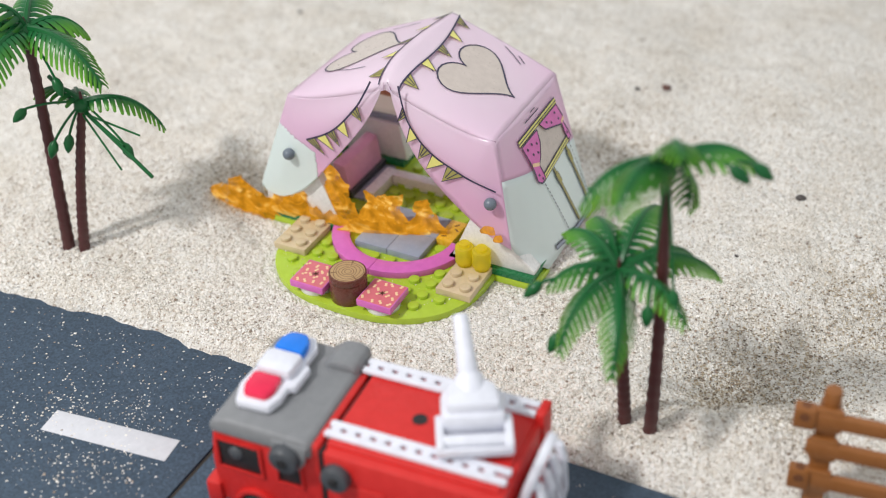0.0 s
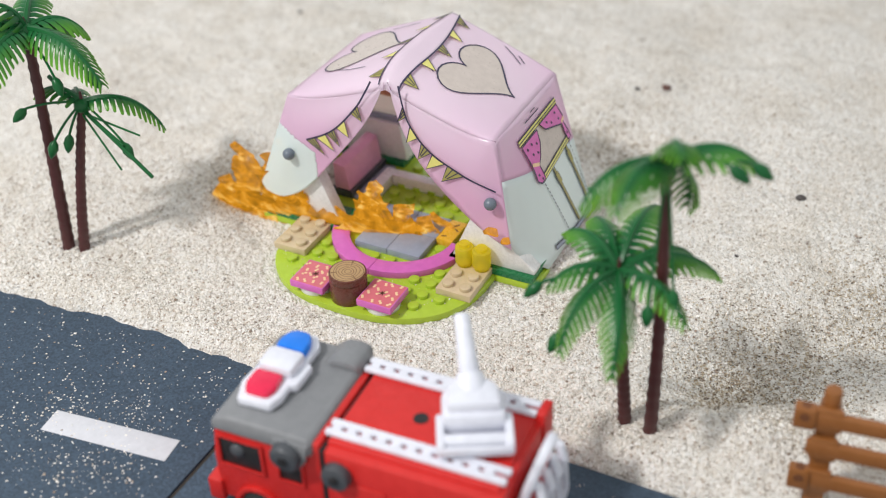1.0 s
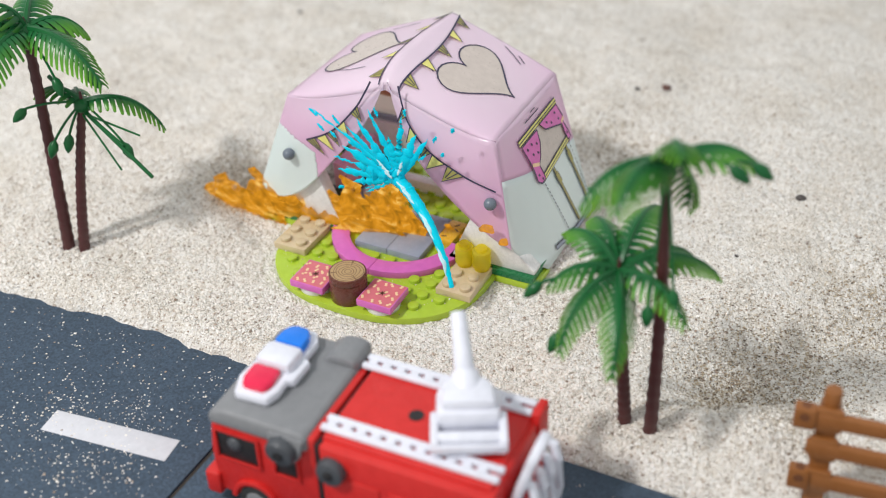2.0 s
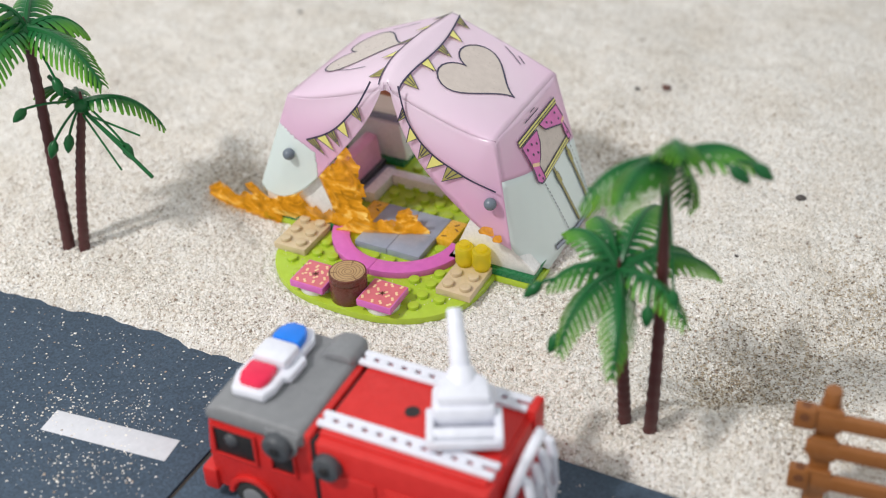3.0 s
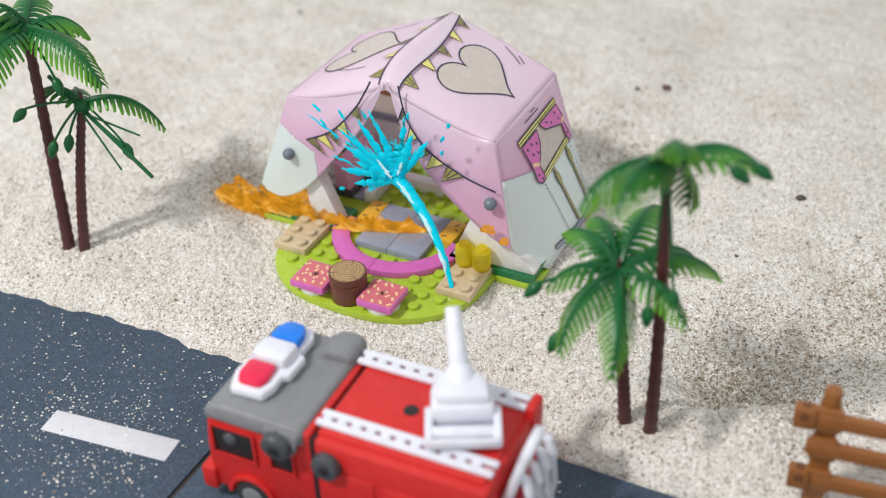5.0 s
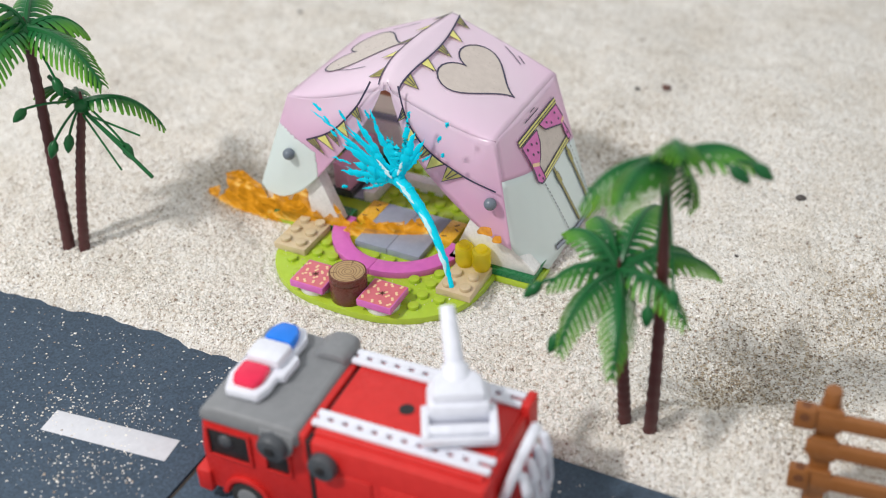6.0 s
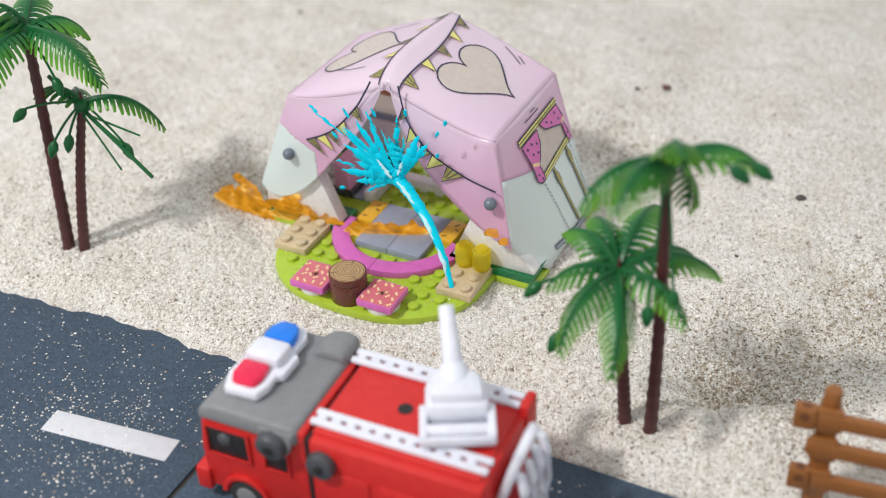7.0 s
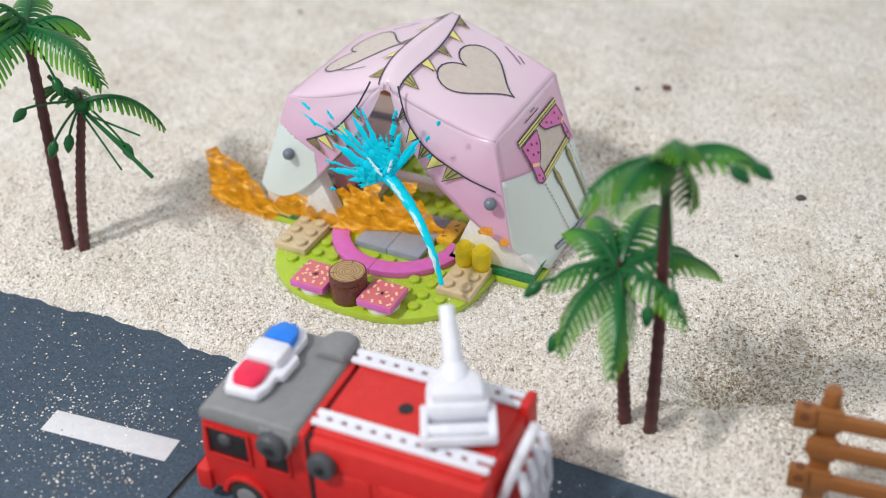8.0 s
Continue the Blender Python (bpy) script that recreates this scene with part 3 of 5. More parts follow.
def wall_point(side, s, t):
    """Side wall: s from the shoulder down, t from front to back; the front foot is cut back in a curve."""
    k = min(1.0, t / 0.3)
    x = XS + ((10.6 if side > 0 else 24.2) + (9.2 if side > 0 else -4.4) * k * k * (3 - 2 * k)) * s
    z = SH + (3.5 - SH) * s
    front = Y0 - 2.6 * min(1, s / 0.75)
    if s > 0.70:
        q = (s - 0.70) / 0.30
        front += 13 * q * q
        x += (9.2 if side > 0 else 0) * q * q * (1 - k * k * (3 - 2 * k))
    y = front + (Y1 - 0.5 - front) * t
    return Vector((side * (x + 1.2 * math.sin(math.pi * s) * math.sin(math.pi * t)), y, z))


def two_tone(f, nu, nv, pale):
    """A sheet split in two meshes by where pale(point) holds."""
    out = (bmesh.new(), bmesh.new())
    for i in range(nu):
        for j in range(nv):
            q = [f((i + a) / nu, (j + b) / nv) for a, b in ((0, 0), (1, 0), (1, 1), (0, 1))]
            bm = out[1] if pale(sum(q, Vector()) / 4) else out[0]
            bm.faces.new([bm.verts.new(v) for v in q])
    for bm in out:
        bmesh.ops.remove_doubles(bm, verts=bm.verts, dist=0.01)
    return out


def ridge_cord(side, k):
    """Distance of a cord from the ridge, from front to back."""
    return 5.6 * (1 - k) + 3.1 * k + 3.8 * math.sin(math.pi * k) if side > 0 else 3.6 * (1 - k) + 0.6 * k + 2.9 * math.sin(math.pi * k)


def tent():
    t = thing("play_tent", "pink and mint translucent toy tent with hearts and bunting printed", "tent")
    for side in (-1, 1):
        def roof(a, b):
            x = XS * a
            return Vector((side * x, Y0 - 0.4 + (Y1 - Y0 + 0.4) * b, roof_z(x) + 1.0 * math.sin(math.pi * b) * (1 - a) - fold(x, b)))
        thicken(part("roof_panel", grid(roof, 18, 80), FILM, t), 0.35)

        def low_split(tt):
            return 0.28 + 0.18 * tt ** 0.8
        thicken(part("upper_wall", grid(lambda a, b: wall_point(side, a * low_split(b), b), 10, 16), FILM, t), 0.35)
        thicken(part("lower_wall", grid(lambda a, b: wall_point(side, low_split(b) + a * (1 - low_split(b)), b), 14, 16), PALE, t, "pale mint lower wall"), 0.5)
        if side > 0:
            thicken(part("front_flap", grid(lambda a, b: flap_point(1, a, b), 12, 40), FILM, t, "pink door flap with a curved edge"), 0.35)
        else:
            pink, pale = two_tone(lambda a, b: flap_point(-1, a, b), 40, 120, lambda p: p.z < 42.9 + (abs(p.x) - 34.9) * 0.51 and abs(p.x) > 36)
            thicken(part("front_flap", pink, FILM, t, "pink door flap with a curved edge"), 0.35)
            thicken(part("flap_corner", pale, PALE, t, "pale mint corner of the door flap"), 0.5)
        ballob = part("fastener", ball((side * 48.4, 15.6, 40.6), 2.7, sub=3), BALLGREY, t, "blue-grey ball fastener")
        part("pin", rod((side * 48.4, 15.6, 40.6), (side * 48.4, 22, 40.6), 1.2), DARKGREY, ballob)
    # overlapping strip along the ridge, between the two cords
    def strip(a, b):
        x = -ridge_cord(-1, b) + (ridge_cord(1, b) + ridge_cord(-1, b)) * a
        return Vector((x, Y0 - 0.2 + (Y1 - Y0) * b, roof_z(x) + 1.2 * math.sin(math.pi * b) + 0.9 - fold(x, b)))
    thicken(part("ridge_strip", grid(strip, 10, 40), BAND, t, "pale pink strip over the ridge"), 0.3)
    # strap seen through the peak of the door
    def back(a, b):
        x = (XS + 3.5 * (1 - b)) * (2 * a - 1)
        top = roof_z(min(XS, abs(x))) - 0.3
        return Vector((x, Y1 + 0.4 - 1.2 * math.sin(math.pi * b), 28 + (top - 28) * b))
    thicken(part("back_panel", grid(back, 24, 10), film_material("film_cream", (0.97, 0.92, 0.87), 0.2), t, "cream back panel"), 0.35)
    part("cross_bar", box((-51, 82.2, 25.2), (51, 83.6, 28.4), 0.3), GREY, t, "grey hem bar of the back panel")
    part("back_band", box((-46, 81.0, 39.5), (46, 81.6, 42.3), 0.2), plastic("terracotta_band", (0.55, 0.26, 0.14), 0.4), t, "brown band on the back panel")
    return t


TENT = tent()


def ribbon(points, normals, width, material, name, parent, closed=False):
    """A flat printed line along points lying on a surface."""
    bm = bmesh.new()
    n = len(points)
    rows = []
    for i in range(n):
        a = points[(i - 1) % n] if closed else points[max(i - 1, 0)]
        b = points[(i + 1) % n] if closed else points[min(i + 1, n - 1)]
        across = (b - a).cross(normals[i]).normalized() * width / 2
        rows.append((bm.verts.new(points[i] + across), bm.verts.new(points[i] - across)))
    for i in range(n if closed else n - 1):
        p, q = rows[i], rows[(i + 1) % n]
        bm.faces.new((p[0], p[1], q[1], q[0]))
    return part(name, bm, material, parent)


def patch(points, material, name, parent, label=""):
    bm = bmesh.new()
    bm.faces.new([bm.verts.new(p) for p in points])
    bmesh.ops.triangulate(bm, faces=bm.faces)
    return part(name, bm, material, parent, label)


def on_roof(side, x, y, lift=0.45):
    x = abs(x)
    b = (y - Y0 + 0.4) / (Y1 - Y0 + 0.4)
    a = abs(x) / XS
    return Vector((side * abs(x), y, roof_z(x) + 1.0 * math.sin(math.pi * b) * (1 - a) - fold(x, b) + lift))


ROOF_N = {s: Vector((s * 0.365, 0, 0.93)) for s in (-1, 1)}


def heart(side, cx, cy, size, length, turn):
    n = 44
    pts = []
    for i in range(n):
        a = math.tau * i / n
        hx = 16 * math.sin(a) ** 3
        hy = 13 * math.cos(a) - 5 * math.cos(2 * a) - 2 * math.cos(3 * a) - math.cos(4 * a)
        c, s = math.cos(radians(turn)), math.sin(radians(turn))
        x, y = hx * size / 16, hy * length / 29
        pts.append(on_roof(side, cx + side * (x * c - y * s), cy + x * s + y * c, 0.42))
    ob = patch(pts, HEARTGREY, "heart_window", TENT, "grey-beige heart-shaped window print")
    ribbon([p + ROOF_N[side] * 0.12 for p in pts], [ROOF_N[side]] * n, 0.75, INK, "heart_outline", ob, True)


def accent(points, side):
    ribbon([on_roof(side, x, y, 0.5) for x, y in points], [ROOF_N[side]] * len(points), 0.5, INK, "ink_accent", TENT)


def flag(a, b, tip, normal, material, stripes=0):
    ob = patch([a, b, tip], material, "bunting_flag", TENT)
    lift = normal * 0.1
    ribbon([a + lift, b + lift, tip + lift], [normal] * 3, 0.55, INK, "flag_outline", ob, True)
    for k in range(stripes):
        f = (k + 1) / (stripes + 1)
        p = a.lerp(b, f)
        ribbon([p + lift, p.lerp(tip, 0.35 + 0.5 * (1 - abs(2 * f - 1))) + lift], [normal] * 2, 0.45, INK, "flag_stripe", ob)


def roof_prints():
    heart(1, 25.9, 52.0, 19.3, 29.5, 88)
    heart(-1, 28.5, 55.0, 19.5, 33, 84)
    accent([(6, 44), (9, 40), (13, 37.5)], 1)
    accent([(26, 80), (31, 77.5), (36, 74)], 1)
    accent([(33, 79), (37, 76)], 1)
    accent([(33, 36), (25, 33.5), (17, 33.5)], -1)
    accent([(14, 78), (20, 77), (27, 76)], -1)
    # garlands beside the ridge
    for side in (-1, 1):
        def line(k):
            return ridge_cord(side, k), Y0 + (Y1 - Y0) * k
        pts = [on_roof(side, *line(i / 30), lift=1.5) for i in range(31)]
        ribbon(pts, [ROOF_N[side]] * 31, 0.75, INK, "bunting_cord", TENT)
        for i, k in enumerate((0.09, 0.30, 0.52, 0.74, 0.93)):
            (x0, y0), (x1, y1) = line(k - 0.045), line(k + 0.045)
            flag(on_roof(side, x0, y0, 1.4), on_roof(side, x1, y1, 1.4), on_roof(side, x0 / 2 + x1 / 2 + 6.2, (y0 + y1) / 2 - 1.5, 0.9), ROOF_N[side],
                 FLAGOLIVE if i % 2 == 0 else FLAGYELLOW, 2 if i % 2 == 0 else 0)


def flap_prints():
    normal = Vector((0, -1, 0.05))
    for side in (-1, 1):
        def cord(k):
            v = spline(CORD[side], k)
            return Vector((side * v.x, flap_y(v.x, v.y) - 2.2, v.y))
        ribbon([cord(i / 36) for i in range(37)], [normal] * 37, 0.8, INK, "bunting_cord", TENT)
        ks = (0.22, 0.36, 0.49, 0.61, 0.75) if side > 0 else (0.42, 0.58, 0.71, 0.83, 0.95)
        for i, k in enumerate(ks):
            w = 0.035 + 0.007 * i if side > 0 else 0.045 + 0.002 * i
            a, b = cord(k - w), cord(k + w)
            size = 6.0 + 0.7 * i
            down = Vector((-side * 0.55, 0, -0.85)) * size if i < 3 else Vector((-side * 0.75, 0, -0.75)) * size
            flag(a, b, (a + b) / 2 + down, normal, FLAGYELLOW if i % 2 else FLAGOLIVE, 0 if i % 2 else 2)


def side_window():
    """Printed window with curtains and straps on the side wall."""
    def w(y, z, lift=0.8):
        s = (SH - z) / (SH - 3.5)
        tt = max(0, min(1, (y - Y0) / (Y1 - Y0)))
        k = min(1.0, tt / 0.3)
        x = XS + (10.6 + 9.2 * k * k * (3 - 2 * k)) * s
        return Vector((x + 1.2 * math.sin(math.pi * s) * math.sin(math.pi * max(0, min(1, tt))) + lift, y, z))
    nrm = Vector((0.95, 0, 0.3))
    frame_ob = patch([w(36, 58, 0.7), w(73, 59, 0.7), w(76.5, 42.5, 0.7), w(45, 39.5, 0.7)], HEARTGREY, "printed_window", TENT, "printed window with pink curtains")
    for a, b in (((34.8, 58.8), (73.8, 60.0)), ((44, 38.7), (77.3, 42.0))):
        ribbon([w(*a, 1.0), w(*b, 1.0)], [nrm] * 2, 3.4, INK, "window_bar", frame_ob)
        ribbon([w(*a, 1.15), w(*b, 1.15)], [nrm] * 2, 2.3, FLAGYELLOW, "window_bar_print", frame_ob)
        ribbon([w(*a, 1.2), w(*b, 1.2)], [nrm] * 2, 0.5, INK, "window_bar_line", frame_ob)
    for c in (((36, 57), (44, 57.6), (51, 57.8), (50.5, 52.5), (47.5, 48), (44.5, 45.2), (45.6, 41.5), (46, 38.5), (42.5, 38), (39.7, 39.9), (39.4, 44.5), (38.6, 48.5)),
              ((54.5, 58.6), (73, 58.8), (76.0, 52), (75.0, 49.8), (77.5, 44.5), (78.3, 41.3), (75.2, 41.5), (73.6, 46), (73.2, 49.6), (66, 52.0), (58, 54.5))):
        pts = [w(y, z, 1.25) for y, z in c]
        ob = patch(pts, CURTAIN, "curtain_print", frame_ob)
        ribbon([p + Vector((0.1, 0, 0)) for p in pts], [nrm] * len(pts), 0.65, INK, "curtain_outline", frame_ob, True)
    for a, b in (((39.2, 47.8), (44.6, 45.6)), ((73.0, 50.4), (76.2, 51.4))):
        ribbon([w(*a, 1.4), w(*b, 1.4)], [nrm] * 2, 1.5, PEACH, "curtain_tie", frame_ob)
    for y, z in ((39, 55), (43, 55.5), (47, 54), (42, 51.5), (46, 50.5), (41.5, 42.5), (43.5, 40), (60, 57), (64, 55), (69, 57), (71, 53.5), (75.5, 45)):
        ribbon([w(y, z, 1.4), w(y + 0.9, z - 1.0, 1.4)], [nrm] * 2, 0.9, INK, "curtain_dot", frame_ob)
    for y0, z0, y1, z1 in ((55.3, 38.0, 66.5, 7.5), (71.5, 40.0, 79.5, 9.5)):
        strap = ribbon([w(y0, z0, 0.9), w(y1, z1, 0.9)], [nrm] * 2, 2.1, INK, "printed_strap", TENT)
        ribbon([w(y0, z0, 1.0), w(y1, z1, 1.0)], [nrm] * 2, 1.1, FLAGOLIVE, "strap_print", strap)
        ya, za, yb, zb = (y0 + (y1 - y0) * 0.08, z0 + (z1 - z0) * 0.08, y0 + (y1 - y0) * 0.26, z0 + (z1 - z0) * 0.26)
        ribbon([w(ya, za, 1.05), w(yb, zb, 1.05)], [nrm] * 2, 3.2, INK, "buckle_outline", strap)
        ribbon([w(ya, za, 1.15), w(yb, zb, 1.15)], [nrm] * 2, 2.3, FLAGOLIVE, "buckle_print", strap)
    hem = [(40.5, 7.4), (46.5, 6.6), (52, 5.6), (57, 5.0), (64, 4.6), (70, 4.6), (76, 5.0), (80, 6.4), (82, 8.5)]
    ribbon([w(y, z + 1, 0.9) for y, z in hem], [nrm] * 9, 2.4, INK, "hem_print", TENT)
    ribbon([w(y, z + 1, 1.0) for y, z in hem], [nrm] * 9, 1.4, GREY, "hem_print_fill", TENT)
    for (y0, z0, y1, z1) in ((45.2, 36.2, 56.2, 6.5), (76, 40, 81.8, 10)):
        for i in range(14):
            f = i / 14
            a = w(y0 + (y1 - y0) * f, z0 + (z1 - z0) * f, 0.8)
            b = w(y0 + (y1 - y0) * (f + 0.04), z0 + (z1 - z0) * (f + 0.04), 0.8)
            ribbon([a, b], [nrm] * 2, 0.5, INK, "stitch", TENT)
    for y0, y1, z in ((44.5, 58.5, 63.6), (51, 56, 65.2)):
        ribbon([w(y0, z, 0.8), w(y1, z, 0.8)], [nrm] * 2, 0.5, INK, "ink_accent", TENT)


roof_prints()
flap_prints()
side_window()


# ---- palms ----
def frond_mesh(length, width, seed):
    """A plastic palm frond along +x: an arching rib with a comb of leaflets hanging from both sides."""
    r = random.Random(seed)
    bm = bmesh.new()
    tip_of = bm.verts.layers.float.new("tip")

    def spine(k):
        return Vector((length * (k - 0.06 * k * k), 0, length * (0.62 * k - 0.62 * k * k - 0.10 * k ** 3)))

    n = 18
    tube([spine(i / n) for i in range(n + 1)], [1.2 * (1 - 0.75 * i / n) + 0.2 for i in range(n + 1)], 6, bm)
    step = 2.7
    count = int(length * 1.05 / step)
    for i in range(count):
        k = 0.10 + 0.90 * i / (count - 1)
        p = spine(k)
        d = (spine(min(1, k + 0.02)) - spine(k - 0.02)).normalized()
        reach = width * (0.35 + 0.75 * math.sin(math.pi * min(1, 0.12 + 0.86 * k)) ** 0.8) * r.uniform(0.92, 1.06)
        for s in (-1, 1):
            out = (Vector((0, s, 0)) * 0.80 + d * (0.28 + 0.5 * k) + Vector((0, 0, -0.30))).normalized()
            fall = (Vector((0, s, 0)) * 0.45 + d * (0.25 + 0.4 * k) + Vector((0, 0, -0.75))).normalized()
            up = d.cross(out).normalized() * -s
            rows = []
            c = p.copy()
            for part_k, w, go in ((0.0, 0.50, out), (0.3, 0.42, out), (0.65, 0.38, (out + fall).normalized()), (1.0, 0.24, fall)):
                c = c + go * reach * (0.0 if part_k == 0 else 0.35)
                row = [bm.verts.new(c + d * step * w), bm.verts.new(c + up * 0.55), bm.verts.new(c - d * step * w), bm.verts.new(c - up * 0.3)]
                for v in row:
                    v[tip_of] = 0.35 * k + 0.65 * part_k
                rows.append(row)
            for a, b in zip(rows, rows[1:]):
                for j in range(4):
                    bm.faces.new((a[j], a[(j + 1) % 4], b[(j + 1) % 4], b[j]))
            bm.faces.new(rows[0])
            bm.faces.new(rows[-1])
    return bm


def aim(ob, origin, offset, roll=0):
    """Turn a part built along +x so that it points along offset."""
    d = Vector(offset)
    q = d.to_track_quat("X", "Z")
    ob.matrix_basis = Matrix.Translation(Vector(origin) * MM) @ q.to_matrix().to_4x4() @ pose(0, 0, 0, roll)


def palm(label, foot, crown, bend, fronds, pods, thick, width=7.5, seed=0, stalks=()):
    """crown and fronds are in mm from the foot and from the crown."""
    t = thing("toy_palm", label, "palm tree", foot, group="toy palms")
    n = 60
    c = Vector(crown)
    b = Vector(bend)
    pts, rad = [], []
    for i in range(n + 1):
        k = i / n
        pts.append(c * k + b * math.sin(math.pi * k) - Vector((0, 0, 5 * (1 - k))))
        rad.append(thick * (1.12 - 0.35 * k) + (0.32 if i % 3 == 0 else 0))
    part("trunk", tube(pts, rad, 14), TRUNK, t, "dark maroon ringed trunk")
    part("crown_bud", ball(c - Vector((0, 0, 1.5)), thick * 1.75, (1, 1, 0.9)), LEAF, t)
    part("tip_spike", rod(crown, c + Vector((0, 0, 5)), 0.9, 0.5, 8), TRUNK, t)
    for i, off in enumerate(fronds):
        o = Vector(off)
        ob = part("frond", frond_mesh(o.length * 1.08, width * 1.15, seed * 20 + i), LEAF, t)
        aim(ob, crown, o + Vector((0, 0, o.length * 0.09)), (i * 37) % 20 - 10)
    for a, b, r in stalks:
        part("bare_stalk", rod(c + Vector(a), c + Vector(b), r, r * 0.85, 8, bevel=0.2), LEAF, t, "straight bare green stalk")
    for off in pods:
        o = Vector(off)
        bm = tube([c + o * (k / 6) + Vector((0, 0, 2.5 * math.sin(k / 6 * 2.2))) for k in range(7)], [0.55] * 7, 6)
        stalk = part("pod_stalk", bm, LEAF, t)
        end = c + o + Vector((0, 0, 2.0))
        d = (o.normalized() + Vector((0, 0, -0.8))).normalized()
        part("pod", tube([end, end + d * 1.6, end + d * 4, end + d * 7, end + d * 8.5], [0.5, 1.8, 2.3, 1.3, 0.2], 10), LEAF, stalk, "pointed green bud")
    return t


palm("tall green toy palm leaning on a dark ringed trunk", (-135.6, -39.2, 0), (3.3, 3.6, 107), (0.5, 0, 0),
     [(11, 19, -6), (36, -3, -14), (4, -32, -12), (-24, 7, -8), (-19, -15, -6), (-8, -10, 14), (-26, -26, 0), (2, 22, -14), (-17, 26, 0), (-10, -30, -14)],
     [(18, -8, -16), (24, 4, -18), (16, 8, -12)], 2.45, 9.5, 1)
palm("short green toy palm with long bare stalks and few fronds", (-128, -38.2, 0), (9.6, 10, 73), (-1, -1, 0),
     [(29, 13, -10), (-21, -2, 1), (-16, 12, -6)],
     [(-18, -14, -2), (-8, -12, -16), (-3, -8, -14), (22, -4, -14)], 2.2, 6.5, 2,
     [((-20, 4, 6), (40, -10, -21), 1.0), ((-14, 2, 2), (24, -6, -12), 0.6), ((2, -3, -4), (26, -12, -20), 0.5), ((2, -2, -4), (30, -2, -8), 0.5)])
palm("short green toy palm with drooping fronds", (128.9, -40.1, 0), (-6, -1.9, 69), (0, 0, 0),
     [(28, 17, -3), (-19, -12, -2), (-21, 11, 4), (-18, 25, 1), (1, 34, 6), (26, -11, -4), (11, -32, -15), (-8, -32, -11), (18, 25, -5)],
     [(-22, -14, -4), (8, -18, -16), (-12, -22, -16)], 2.15, 7.6, 3)
palm("tall green toy palm with a broad crown and budding stalks", (138.4, -41.2, 0), (-2.4, -0.5, 115), (1.0, 0, 0),
     [(25, 12, -1), (-20, -18, -9), (-5, -30, 0), (5, 13, -20), (9, -17, 15), (-15, 6, -15), (-16, -4, -12)],
     [(25, 6, 0), (19, 2, 0), (2, -14, -48), (8, -8, -44)], 2.15, 8.8, 4)


# ---- fence ----
def fence():
    t = thing("toy_fence", "brown plastic ranch fence with rounded posts standing in the sand", "fence", (198.5, -48, 0), 7)
    hole = plastic("fence_hole", (0.16, 0.05, 0.012), 0.6)
    for px in (0, 62):
        post = part("post", box((px - 3.4, -2.6, -6), (px + 3.4, 2.6, 43), 0.8), FENCE, t)
        part("post_cap", rod((px, 0, 42.8), (px, 0, 49.5), 3.1, 2.7, 16, bevel=0.6), FENCE, post)
        for z in (39.4, 26.8, 12.3):
            part("post_lug", box((px - 4.4, -4.9, z - 4.6), (px + 4.4, -2.4, z + 4.6), 0.7), FENCE, post)
    for z, x0 in ((39.4, -10.3), (26.8, -5.5), (12.3, -8.7)):
        rail = part("rail", box((x0, -5.2, z - 2.8), (76, -2.2, z + 2.8), 0.7), FENCE, t)
        if x0 < -7:
            part("end_block", box((x0 - 0.6, -6.0, z - 4.3), (x0 + 6.5, -1.4, z + 4.3), 0.8), FENCE, rail)
            part("peg_hole", rod((x0 + 3, -6.05, z + 1.0), (x0 + 3, -5.6, z + 1.0), 1.7, 1.7, 14), hole, rail)
            part("peg_socket", rod((x0 + 3, -3.6, z + 4.1), (x0 + 3, -3.6, z + 4.36), 1.6, 1.6, 14), hole, rail)


fence()


# ---- fire engine ----
TRUCK_AT, TRUCK_TURN = (66.0, -109.0, -6.0), 4.0


